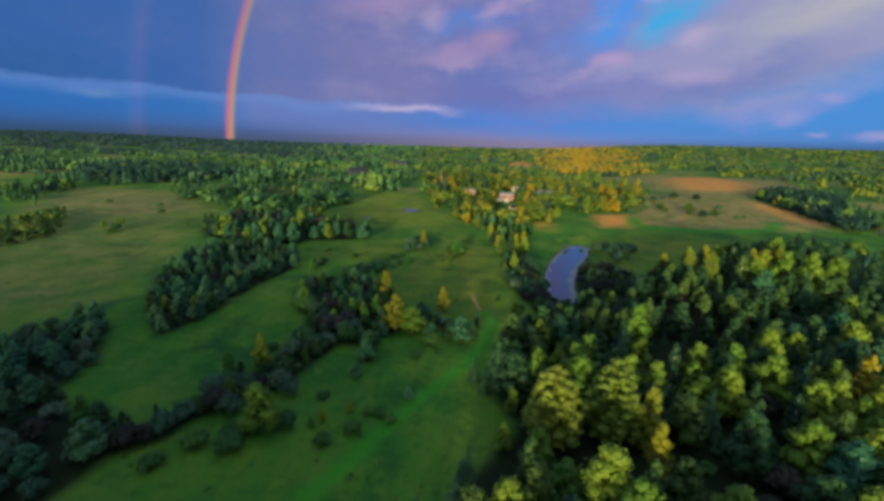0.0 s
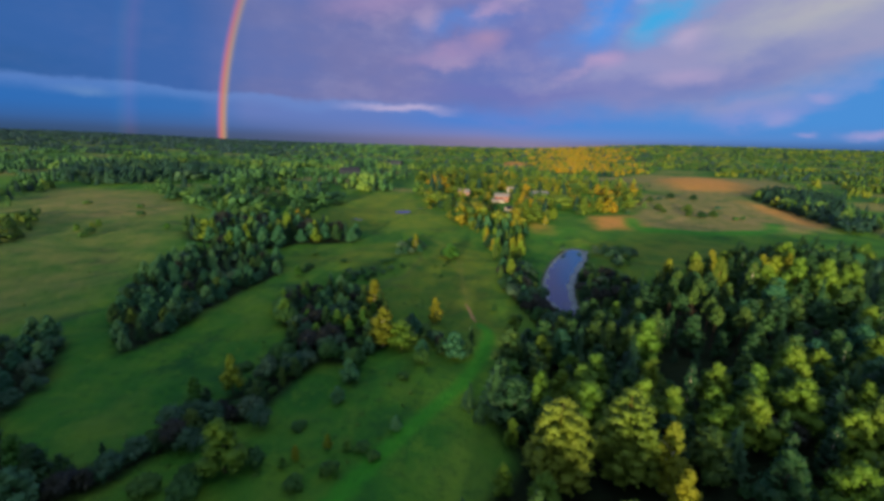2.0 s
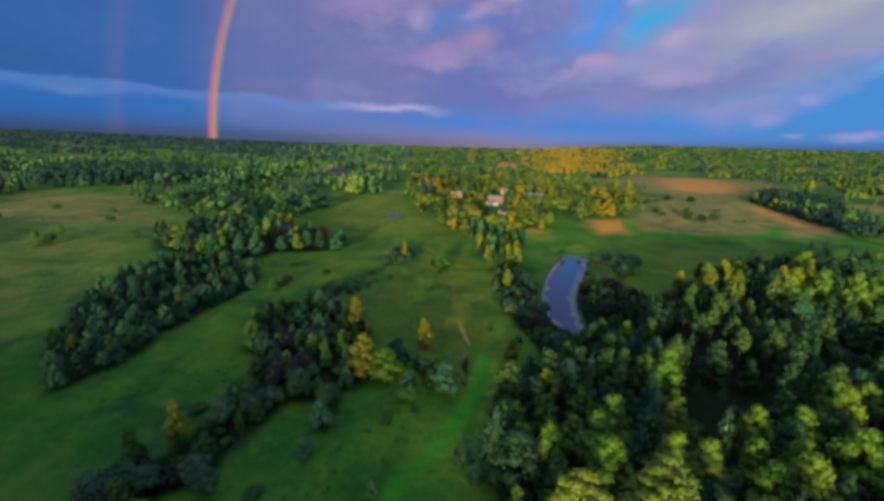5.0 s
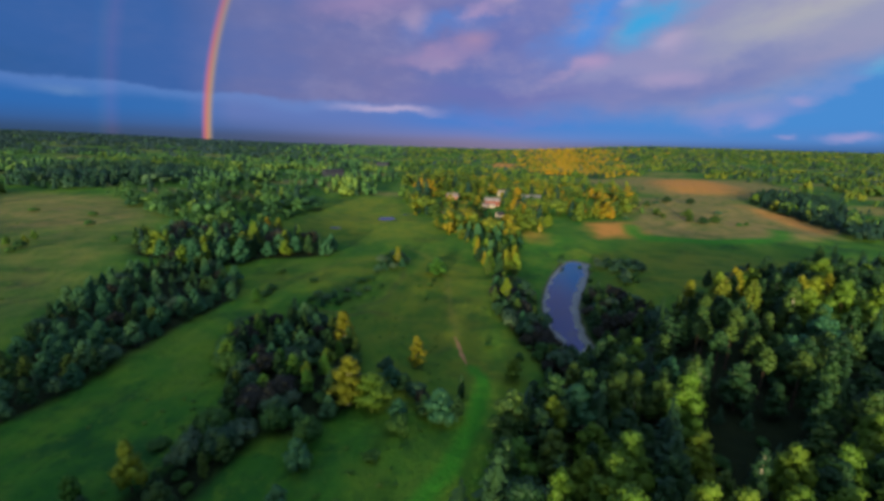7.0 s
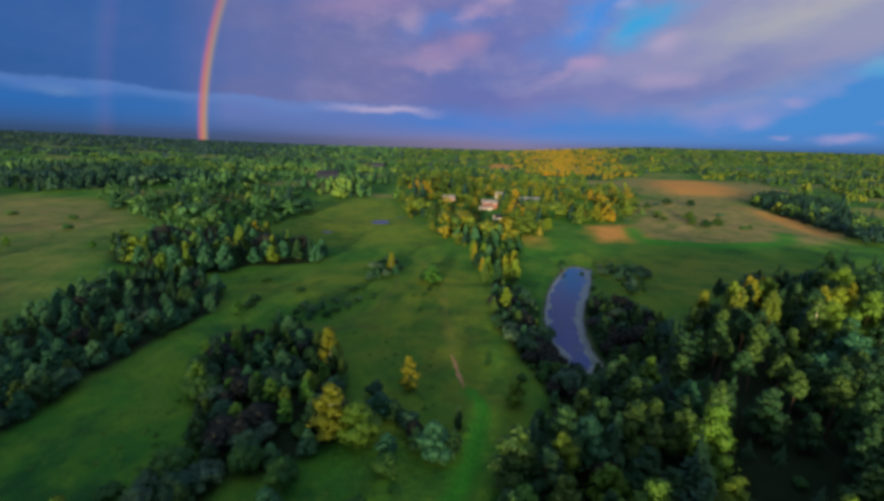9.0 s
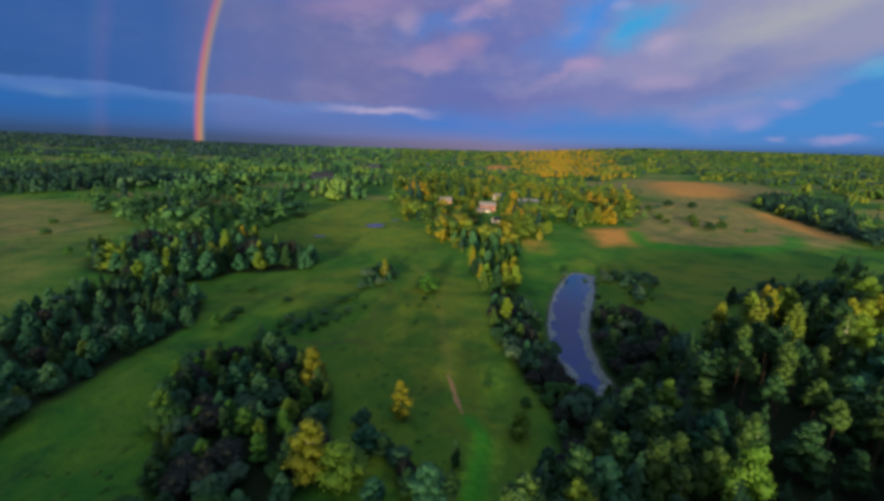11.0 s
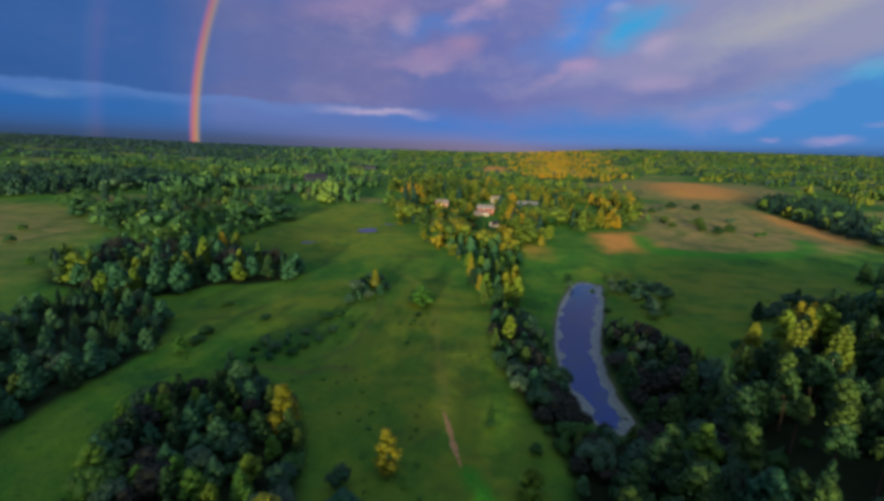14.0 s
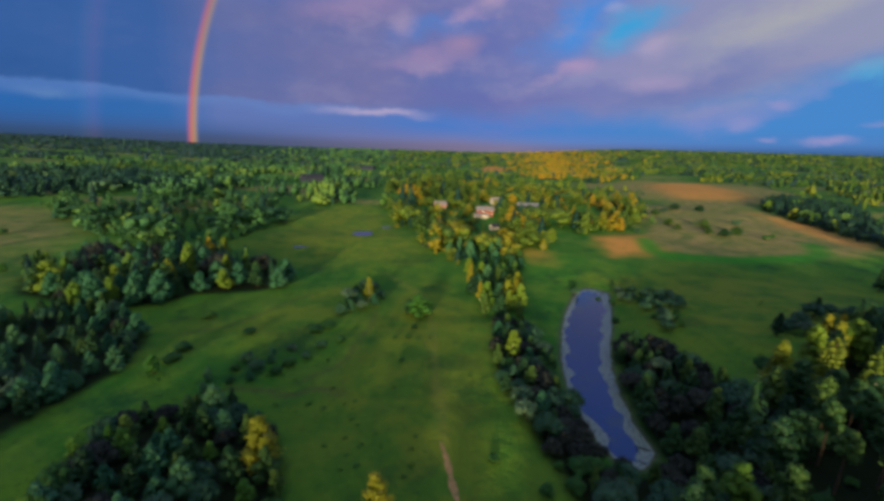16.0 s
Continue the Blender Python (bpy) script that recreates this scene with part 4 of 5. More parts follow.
MARKED = [  # single trees that stand out
    ("pine", 15.0, 66.4, 17.0, 1.02, ""), ("pine", 26.2, 68.3, 17.0, 1.05, ""),
    ("gold_slim", -27.5, 136, 10, 1.65, "golden birch at the edge of the thicket"),
    ("gold_slim", -20.3, 109.5, 11.5, 1.6, "tall golden birch at the edge of the meadow"),
    ("gold_slim", -7.4, 126, 8.5, 1.4, "single golden birch in the open meadow"),
    ("bright", -38, 64.6, 9.5, 1.4, "large bright green alder in the hedge row"),
    ("bright", -48.7, 87.1, 9.5, 0.75, "yellow-green alder in the hedge row"),
    ("lime", 11.3, 91.5, 8.5, 1.4, "bright green alder at the wood's edge"),
    ("bright", 15.4, 121, 6, 1.2, "small bright alder at the meadow edge"),
    ("golden", 21.7, 175.5, 8, 1.0, "yellow aspen on the pond bank"),
    ("gold_slim", 75.5, 156, 13, 1.2, "golden birch beyond the pond"),
    ("golden", -95, 222, 12, 1.0, ""), ("bright", -129, 213, 11, 1.5, ""), ("gold_slim", -97, 254, 12, 1.1, ""), ("golden", -92, 257, 11, 1.0, ""), ("bright", -80, 234, 10, 0.8, ""), ("bright", -104, 206, 9, 1.0, ""), ("bright", -110, 200, 9, 1.0, ""),
    ("lime", -3.9, 203, 8, 1.6, "dense green alder in the open meadow"), ("broad", -7, 206, 5.5, 1.5, ""), ("lime", -0.5, 206, 5.5, 1.4, ""), ("hazel", -50.5, 121, 5.5, 0.9, ""), ("hazel", -56, 131, 5.0, 0.8, ""),
    ("gold_slim", -22, 217, 9.5, 1.2, ""), ("teal", -25, 213, 4.5, 1.1, ""), ("teal", -19.5, 212, 4.5, 1.1, ""), ("willow", -23, 208, 4, 1.0, ""), ("teal", -26.5, 206, 4, 1.1, ""), ("willow", -18, 219, 4, 1.0, ""), ("golden", -191.8, 216, 4.5, 1.3, "low yellow aspen in the hay field"),
    # the wood beside the pond
    ("bright", 18.9, 100.3, 10, 0.9, ""), ("bright", 33.6, 106.7, 13, 1.05, ""), ("bright", 44.4, 102.6, 14, 0.95, ""), ("bright", 69.3, 101, 12, 0.8, ""), ("bright", 71.3, 95, 11, 0.95, ""),
    ("bright", 78.4, 114.2, 10, 0.9, ""), ("spruce", 14.7, 81.9, 13, 1.0, ""), ("bright", 51.4, 86.8, 11, 1.0, ""), ("bright", 59.5, 87.1, 11, 1.0, ""), ("bright", 14.8, 80.4, 12, 0.75, ""),
    ("gold_slim", 31.6, 65.1, 14, 1.0, ""), ("gold_slim", 29.2, 56.6, 12, 0.9, ""), ("bright", 41.4, 105.6, 12, 0.9, ""), ("bright", 90, 104.2, 13, 0.95, ""), ("gold_slim", 79.9, 78.7, 14, 1.0, ""),
    ("bright", 67.7, 88.6, 14, 0.8, ""), ("bright", 68.8, 72.1, 12, 1.0, ""), ("bright", 66.9, 99.6, 12, 0.9, ""), ("bright", 11, 58, 9, 1.0, ""), ("lime", 14.2, 52.9, 8, 1.1, ""), ("lime", 20.5, 53, 8, 1.2, ""), ("bright", 6, 63, 6, 0.9, ""), ("bright", 4.7, 49.8, 7, 0.9, ""),
    ("slim", 92, 161, 11, 1.4, ""), ("broad", 80, 148, 10, 1.3, ""), ("bright", 100, 164, 12, 1.2, ""), ("slim", 97.5, 151, 14, 1.0, ""), ("bright", 120.9, 162.8, 15, 1.1, ""),
    ("broad", 108, 152, 13, 1.2, ""), ("bright", 114.7, 137.8, 17, 0.9, ""), ("bright", 111.4, 144.3, 15, 1.1, ""), ("bright", 127.8, 143, 14, 1.1, ""), ("broad", 71.5, 141.2, 11, 1.4, ""),
    ("golden", 64, 305, 8, 1.6, ""), ("golden", 71, 314, 9, 1.6, ""), ("gold_slim", 60, 291, 7, 1.5, ""),
    # round the golden birch
    ("bright", -15.3, 108.2, 8.2, 1.8, "round yellow-green alder beside a golden birch"), ("bright", -28.3, 122.5, 6, 1.1, "yellow-green alder in the thicket"), ("teal", -1.4, 105.5, 7.5, 1.3, ""), ("teal", -9.7, 104.8, 4.6, 1.3, ""), ("teal", -12.4, 116.4, 5.5, 1.6, ""), ("broad", -9.4, 115.0, 4.5, 1.9, ""), ("willow", -6.5, 112.5, 4.5, 1.0, ""), ("broad", -4.5, 107.5, 4.5, 1.5, ""), ("willow", -14.4, 122.4, 4.5, 0.9, ""),
    ("broad", 2.0, 106.3, 5.5, 1.3, ""), ("slim", 3.0, 112.8, 6, 0.9, ""), ("hazel", -32.0, 101.3, 5.5, 0.7, ""), ("hazel", -25.0, 98.0, 5.5, 0.65, ""), ("teal", -28.9, 103.3, 4.5, 1.0, ""), ("bright", -31.6, 117.6, 5, 0.9, "yellow-green alder in the thicket"), ("bare", -5.2, 110.0, 4.5, 0.8, ""),
    # thicket and meadow
    ("bright", -51.4, 121.9, 8, 1.0, ""), ("bright", -27.8, 118.7, 7, 0.9, ""), ("bright", -30, 112.9, 6, 0.9, ""), 
    ("bush", -9.3, 100.8, 4, 1.0, ""), ("hazel", -43.5, 100.3, 5.5, 0.8, ""), ("broad", -38.6, 102, 5.5, 1.3, ""), ("bush", -50.5, 96, 2.4, 1.4, ""), ("willow", -44.9, 97, 4.5, 0.9, ""), ("hazel", -47.5, 60, 3.4, 0.9, ""), ("hazel", -41, 59.5, 3.6, 1.0, ""), ("hazel", -34.3, 66, 3.6, 0.8, ""), ("lime", -29.5, 66.5, 2.4, 1.3, ""), ("lime", -19.8, 70.6, 2.2, 1.4, ""), ("lime", -63.5, 164.1, 5, 1.1, "young fresh green alder in the meadow"), ("bush", -63.1, 170, 2.2, 1.8, ""), ("bush", -25.2, 93.7, 3, 1.3, ""),
    ("bush", -21.2, 65.2, 2.6, 1.0, ""), ("bush", -26, 62.3, 2.6, 1.1, ""), ("bush", -15, 69.2, 1.8, 1.2, ""), ("willow", -37.7, 76, 5, 0.9, ""), ("willow", -46.7, 69.6, 5, 1.0, ""), ("spruce", 1.6, 84.5, 6, 1.2, ""), ("spruce", 3.6, 81.5, 5, 1.2, ""),
    ("bush", -54.4, 70.7, 3, 1.0, ""), ("bright", -70.7, 63.5, 7, 0.9, ""), ("bush", -43, 63, 3, 1.0, ""), ("bush", -51.6, 55, 3, 1.2, ""), ("spruce", -2.4, 50, 7, 1.0, ""), ("spruce", -7.4, 47, 6, 1.0, ""), ("spruce", -0.5, 56, 7, 1.0, ""), ("willow", 58, 233, 4, 0.9, ""), ("bush", 61, 240, 3, 1.0, ""), ("bush", 69.5, 224, 2.2, 1.2, ""), ("bush", 66.5, 229.5, 2.0, 1.0, ""), ("bush", 63, 206, 2.2, 1.2, ""),
    ("bright", -26.9, 128.3, 6, 0.9, ""), ("bright", -57.7, 136.2, 6, 0.9, ""), ("bush", -10.2, 185.7, 1.5, 0.9, ""), ("bush", 80.3, 164.7, 4, 1.0, ""), ("bush", 11.5, 138.8, 1.6, 1.0, ""), ("bush", 18.8, 131.1, 2.2, 1.0, ""),
    ("golden", -27.8, 67.8, 3.4, 0.9, "young yellow-green aspen in the grass"), ("golden", -23.1, 70.4, 3.0, 1.0, "young yellow-green aspen in the grass"), ("teal", -24.7, 91.4, 6.0, 1.1, ""), ("teal", -25.3, 84.5, 4.0, 1.2, ""), ("teal", -12.2, 76.3, 3.4, 1.0, ""),
    ("bush", -17.3, 70.9, 2.2, 1.2, ""), ("bush", -12.9, 94.4, 1.8, 1.5, ""), ("bush", -30.3, 75.9, 1.8, 1.6, ""), ("bright", -54.9, 83.8, 6, 0.9, ""), ("bright", 8.8, 73.7, 6, 0.8, ""),
    ("bush", -63.3, 175.1, 2.6, 1.5, ""), ("bush", -68.5, 198, 2.2, 1.6, ""), ("bush", -51, 185.6, 1.8, 1.8, ""), ("bush", -33.3, 189.7, 2.0, 1.9, ""), ("bush", -30.3, 192.5, 2.2, 1.6, ""), ("bush", -6.3, 186.6, 1.8, 1.0, ""), ("bush", -7.2, 173.9, 1.2, 1.3, ""), ("bush", -4.8, 194.2, 1.6, 1.2, ""),
    ("pine", 84, 153.5, 15, 0.62, "tall olive pine standing above the dark wood"), ("pine", 89.5, 149, 15, 0.6, "tall olive pine standing above the dark wood"), ("slim", 95.5, 142, 14, 1.3, ""), ("bright", 101.5, 144, 12.5, 1.1, ""), ("golden", 108, 150, 13, 1.3, ""),
    # loose shrubs on the dry field
    ("broad", 178, 378, 6.1, 2.5, ""), ("broad", 172, 357, 4.1, 2.8, ""), ("broad", 197, 366, 7.5, 2.4, ""), ("broad", 192, 338, 5.4, 3.0, ""), ("broad", 207, 347, 6.1, 2.7, ""), ("willow", 230, 379, 5, 1.3, ""), ("broad", 186, 344, 4.8, 2.8, ""),
    ("hazel", 215, 331, 3.6, 0.8, ""), ("broad", 163, 427, 6.1, 3.0, ""), ("broad", 188, 417, 5.4, 3.0, ""), ("broad", 228, 458, 6.1, 3.2, ""), ("broad", 252, 456, 6.1, 3.2, ""), ("willow", 206, 436, 5, 1.4, ""), ("broad", 97, 340, 5.4, 2.5, ""), ("willow", 138, 345, 4, 1.2, ""), ("broad", 171, 403, 6.1, 2.4, ""), ("bright", 302, 376, 9, 1.5, ""), ("bright", 308, 397, 11, 1.4, ""), ("bright", 326, 468, 10, 1.6, ""),
    ("lime", -199, 215, 4.5, 1.6, "low yellow-green bush in the hay field"), ("hazel", -187, 209, 4, 0.9, ""), ("lime", -196, 225, 5, 1.2, ""), ("hazel", -185, 203, 3, 0.9, ""), ("hazel", -199.5, 260.6, 3.6, 1.0, ""), ("lime", -161, 229, 3.4, 1.7, "low yellow-green bush in the hay field"), ("hazel", -224, 292, 3, 1.2, ""), ("hazel", -272, 303, 3, 1.4, ""),
    ("bush", 225, 338, 3, 1.2, ""), ("broad", 99.4, 184, 7, 0.9, ""), ("broad", 191, 239, 10, 1.2, ""), ("spruce", 199, 239, 12, 1.3, ""), ("spruce", 204, 230, 11, 1.3, ""),
]
TALL = [(x, y) for p, s in ((TALL_STAND, 41), (TALL_POND, 42)) for x, y in scatter(p, 5.2, s)]
HOLES = [(49, 98, 6.0), (57, 103, 5.5), (54, 93, 4.5), (20, 58, 6.0), (27, 57, 5.5), (36, 57, 5.0), (47.3, 90, 4.5), (20.7, 61.4, 4.0), (41.4, 63.9, 5.0), (61.9, 131.8, 4.0), (60, 128.5, 5.0), (66, 128, 4.5), (59, 124, 4.0), (82, 147.6, 3.0), (104, 128, 4.0)]
CLEAR = [(x, y, 3.6) for x, y in TALL] + [(x, y, {"pine": 7.0, "bush": 2.0, "willow": 3.0, "teal": 3.0}.get(k, 3.6)) for k, x, y, *_ in MARKED]


def woods_near():
    PLAN.extend(MARKED)
    for k, (x, y) in enumerate(TALL):
        PLAN.append(("tall", x, y, 12.0 + (k * 7 % 5) * 0.6, 1.0, ""))
    grow(RIGHT_WOOD, 4.4, 11, (("broad", 3.6), ("bright", 1.9), ("spruce", 1.5), ("slim", 1.9), ("teal", 0.8), ("bare", 0.9)), 8, 13, CLEAR)
    grow(RIDGE_EDGE, 6.5, 31, (("bright", 2), ("gold_slim", 1), ("broad", 3), ("spruce", 1)), 10, 14, CLEAR)
    grow(LEFT_WOOD, 3.9, 12, (("broad", 1.6), ("spruce", 0.5), ("willow", 1.0), ("bare", 0.7), ("teal", 5)), 4.6, 7.2, CLEAR)
    grow(LEFT_WOOD_NEAR, 4.6, 13, (("teal", 4), ("spruce", 1), ("willow", 2.5)), 5, 8, CLEAR)
    grow(CORNER_THICKET, 4.2, 14, (("willow", 4), ("teal", 2), ("broad", 1.0), ("bare", 0.8)), 6, 9, CLEAR)
    grow(HEDGE, 2.7, 15, (("willow", 2.5), ("bare", 1.6), ("broad", 2), ("bush", 1.5), ("slim", 0.3)), 3.5, 7, CLEAR)
    grow(THICKET, 2.9, 16, (("bare", 2.0), ("willow", 2.4), ("broad", 2.4), ("teal", 1.2), ("bush", 0.6), ("bright", 0.8)), 4.0, 7.0, CLEAR)
    grow(MIDDLE_WOOD, 5.0, 17, (("broad", 3.0), ("bright", 0.6), ("spruce", 0.5), ("teal", 2.4), ("bare", 0.8)), 7, 12, CLEAR)
    grow(BANK_WEST, 2.8, 18, (("willow", 1.4), ("bare", 2.4), ("broad", 2), ("teal", 0.8), ("bush", 1.0)), 3.5, 6.5, CLEAR)
    grow(BANK_EAST, 3.0, 19, (("willow", 1.5), ("bare", 3), ("broad", 3), ("bush", 0.5)), 4.0, 7.5, CLEAR)
    grow(POND_SOUTH, 3.4, 29, (("willow", 1.5), ("bare", 2.5), ("broad", 3), ("teal", 0.6)), 3.5, 5.5, CLEAR)
    grow(BANK_NORTH, 3.6, 20, (("willow", 4), ("bush", 1)), 3, 5, CLEAR)
    grow(EAST_ROW, 4.5, 21, (("willow", 2), ("broad", 2)), 4, 7, CLEAR)
    grow(BUSH_ROW, 4.0, 22, (("bush", 2), ("willow", 1.2), ("teal", 1.2)), 1.8, 3.4, CLEAR)
    grow(CURVE_ROW, 3.2, 23, (("broad", 1.5), ("bush", 2), ("willow", 1.5)), 3, 6, CLEAR)
    grow(ORANGE_GROVE, 5.0, 24, (("gold_slim", 2.6), ("golden", 1.4), ("bright", 1.4), ("broad", 3.5), ("teal", 2)), 6, 10, CLEAR)
    grow(VILLAGE_FRONT, 5.2, 25, (("broad", 4), ("teal", 3)), 5, 8, CLEAR)
    left_over, seen = [], {}
    order = sorted(range(len(PLAN)), key=lambda i: i >= len(MARKED) and math.hypot(PLAN[i][1], PLAN[i][2] - 60))
    for i in order:
        key, x, y, h, w, label = PLAN[i]
        if key == "bright" and x < 0 and y < 190 and not label:
            key = "lime"
        elif key == "bright" and 20 < x < 92 and 97 < y < 136 and i % 4:
            key = "broad"
        name = KINDS[key]["variants"][0][0]
        seen[name] = seen.get(name, 0) + 1
        if seen[name] <= 298:
            plant(key, x, y, h, i, w, label)
        else:
            left_over.append((x, y, h))
    return left_over


LEFT_OVER = woods_near()


# ---- far woods ----
def low_tree(r, spiky, lobes=4, tufts=14):
    """A few rough lobes for a tree far off, of height 1."""
    out = []
    if spiky:
        for z, w in ((0.12, 0.20), (0.36, 0.155), (0.60, 0.10)):
            k = 6
            a = np.linspace(0, 6.283, k + 1)[:-1] + r.uniform(0, 1)
            ring = np.stack([w * np.cos(a) * r.uniform(0.7, 1.2, k), w * np.sin(a) * r.uniform(0.7, 1.2, k), np.full(k, z) + r.uniform(-0.05, 0.05, k)], 1)
            out.append((np.concatenate([[(0, 0, z + 0.40)], ring]), np.array([(0, 1 + j, 1 + (j + 1) % k) for j in range(k)])))
        return join(out)
    for k in range(lobes):
        a = k * 2.3 + r.uniform(0, 1)
        top = k == lobes - 1
        q = 0.0 if top else r.uniform(0.08, 0.2)
        s = r.uniform(0.15, 0.2) if top else r.uniform(0.19, 0.26)
        c = np.array((q * math.cos(a), q * math.sin(a), (0.76 if top else 0.40) + r.uniform(-0.08, 0.08)))
        out.append((c + BALL_V * (s, s, s * 1.25) * r.uniform(0.7, 1.25, (len(BALL_V), 1)), BALL_F))
    if tufts:
        d = unit(r.normal(size=(tufts, 3)))
        out.append(sprays(r, np.array((0, 0, 0.52)) + d * (0.32, 0.32, 0.42), d + (0, 0, 0.4), 0.09))
    return join(out)


def full_tree(r, form):
    """A crown of height 1 for the middle distance: domed, slim or bushy."""
    if form == 0:
        v, f = broad_crown(r, 10, 3.3, 0.3, 9, 15, 0.75)
    elif form == 1:
        v, f = slim_crown(r, 10, 2.5, 0.3, 7, 16, 0.66)
    else:
        v, f = shrub_crown(r, 10, 5.0, 7, 18, 0.9)
    return v * 0.1, f


def far_wood(name, pts, heights, seed, spiky_share, label, mats, cheap=False, wide_by=None, stand_size=0.0, bias=0.0):
    """Many far trees of both shapes; tint drifts by stand and carries cloud shade leftward."""
    r = np.random.RandomState(seed)
    if cheap:
        leafy = [low_tree(r, False, 2, 3) for _ in range(7)]
    else:
        leafy = [full_tree(r, k) for k in (0, 0, 0, 0, 1, 2)]
    protos = [leafy, [low_tree(r, True) for _ in range(3)]]
    px, py = pts[:, 0], pts[:, 1]
    wide = stand_size or (150.0 if cheap else 60.0)
    deep = 0.5 if cheap else 1.4
    stand = ripple(px, py * deep, wide, seed + 60) + 0.6 * ripple(px, py * deep, wide * 0.35, seed + 61)
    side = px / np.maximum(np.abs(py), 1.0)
    # the left's cloud shade is put in as a darker tint
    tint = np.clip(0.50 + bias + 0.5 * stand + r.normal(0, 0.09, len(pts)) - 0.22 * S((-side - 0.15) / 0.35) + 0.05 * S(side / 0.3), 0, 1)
    spiky = r.uniform(size=len(pts)) < np.clip(spiky_share * (1 - 0.9 * stand), 0, 1)
    z = ground_height(px, py)
    for s in (0, 1):
        vs, fs, ts, n = [], [], [], 0
        for i in np.where(spiky == bool(s))[0]:
            v, f = protos[s][r.randint(len(protos[s]))]
            a, h = r.uniform(0, 6.283), heights[i] * (1.15 if s else 1.0)
            w = h * (r.uniform(0.95, 1.6) if cheap else r.uniform(0.8, 1.25)) * (1.0 if wide_by is None else wide_by[i])
            ca, sa = math.cos(a) * w, math.sin(a) * w
            vs.append(np.stack([v[:, 0] * ca - v[:, 1] * sa + px[i], v[:, 0] * sa + v[:, 1] * ca + py[i], v[:, 2] * h + z[i] - 0.2], 1))
            fs.append(f + n)
            ts.append(np.full(len(v), tint[i]))
            n += len(v)
        if vs:
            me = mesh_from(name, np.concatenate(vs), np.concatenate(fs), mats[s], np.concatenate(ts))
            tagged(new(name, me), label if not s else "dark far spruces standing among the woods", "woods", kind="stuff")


VILLAGE_YARDS = [(42, 400, 11), (42, 386, 10), (40, 374, 7), (7, 433, 10), (8, 421, 8), (60, 452, 8), (84, 436, 11), (2, 352, 6), (3, 345, 5), (42, 349, 5), (20, 640, 10), (57, 523, 7), (57, 512, 7)]


def woods_far():
    near_polys = [RIGHT_WOOD, LEFT_WOOD, LEFT_WOOD_NEAR, CORNER_THICKET, HEDGE, THICKET, MIDDLE_WOOD]
    fields = [p for p, _ in DRY_FIELDS] + CROPS + OPEN_LAND
    r = np.random.RandomState(77)

    def free(x, y):
        keep = gap_to(x, y, POND) > 6
        for p in fields + near_polys:
            keep &= ~inside(x, y, p)
        return keep

    if LEFT_OVER:
        p = np.array(LEFT_OVER)
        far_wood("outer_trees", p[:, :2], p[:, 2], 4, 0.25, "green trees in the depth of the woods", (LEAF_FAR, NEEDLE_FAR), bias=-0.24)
    # copses and belts
    for name, poly, gap, lo, hi, spiky, mats, label in (
            ("village_trees", VILLAGE, 5.6, 3.0, 16.0, 0.10, (GOLD_FAR, NEEDLE_FAR), "golden and green trees standing among village gardens"),
            ("tree_belt", RIGHT_BELT, 5.6, 6, 10, 0.5, (NEEDLE_FAR, NEEDLE_FAR), "dark tree belt beside the dry hill"),
            ("left_copse", LEFT_COPSE, 6.0, 4, 7, 0.1, (LEAF_FAR, NEEDLE_FAR), "green shrubs along the edge of the hay field"),
            # one wood's shaded body and sunlit tops, coloured as dark and yellow-green stands
            ("dark_wood", DARK_WOOD, 8.5, 7, 16, 0.2, (TEAL_FAR, NEEDLE_FAR), "dark tall wood beyond the hay field"),
            ("sunlit_wood", SUN_TINT_WOOD, 11.0, 9, 15, 0.05, (GREEN_FAR, NEEDLE_FAR), "wood on the far rise with sunlit yellow-green as its leaf tint"),
            ("back_wood", BACK_WOOD, 6.6, 5.0, 15.0, 0.10, (GREEN_FAR, NEEDLE_FAR), "mixed wood behind the hay field")):
        p = np.array(scatter(poly, gap, 91))
        if name not in ("left_copse", "village_trees"):
            p = p[free(p[:, 0], p[:, 1])]
        if name == "back_wood":
            p = p[ripple(p[:, 0], p[:, 1], 42, 37) + r.normal(0, 0.2, len(p)) > -0.32]
        if name == "village_trees":
            p = p[(ripple(p[:, 0], p[:, 1], 48, 33) + r.normal(0, 0.22, len(p)) > -0.22) & ~inside(p[:, 0], p[:, 1], CROPS[0]) & ~inside(p[:, 0], p[:, 1], CROPS[1])]
            p = p[[all((a - b) ** 2 + (c - d) ** 2 > e * e for b, d, e in VILLAGE_YARDS) for a, c in p]]
        tall = lo + (hi - lo) * r.uniform(size=len(p)) ** (2.2 if name in ("village_trees", "back_wood") else 1.0)
        if name == "village_trees":        # low garden growth in front of the two large houses
            front = ((np.abs(p[:, 0] - 41) < 12) & (p[:, 1] > 335) & (p[:, 1] < 400)) | ((np.abs(p[:, 0] - 7) < 10) & (p[:, 1] > 375) & (p[:, 1] < 432))
            tall = np.where(front, np.minimum(tall, 3.8), tall)
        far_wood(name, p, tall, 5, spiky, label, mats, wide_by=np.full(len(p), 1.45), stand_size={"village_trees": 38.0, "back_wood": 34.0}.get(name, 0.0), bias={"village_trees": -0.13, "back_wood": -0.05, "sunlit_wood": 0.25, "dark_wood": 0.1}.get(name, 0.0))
    # middle distance: closed stands with open grass between them
    n = 26000
    d, q = np.sqrt(230 ** 2 + (900 ** 2 - 230 ** 2) * r.uniform(size=n)), r.uniform(-1.25, 1.25, n)
    x, y = d * q, d
    stand = ripple(x, y * 1.7, 150, 41) + 0.7 * ripple(x, y * 1.7, 48, 42) - 0.25 * S((q - 0.2) / 0.3)
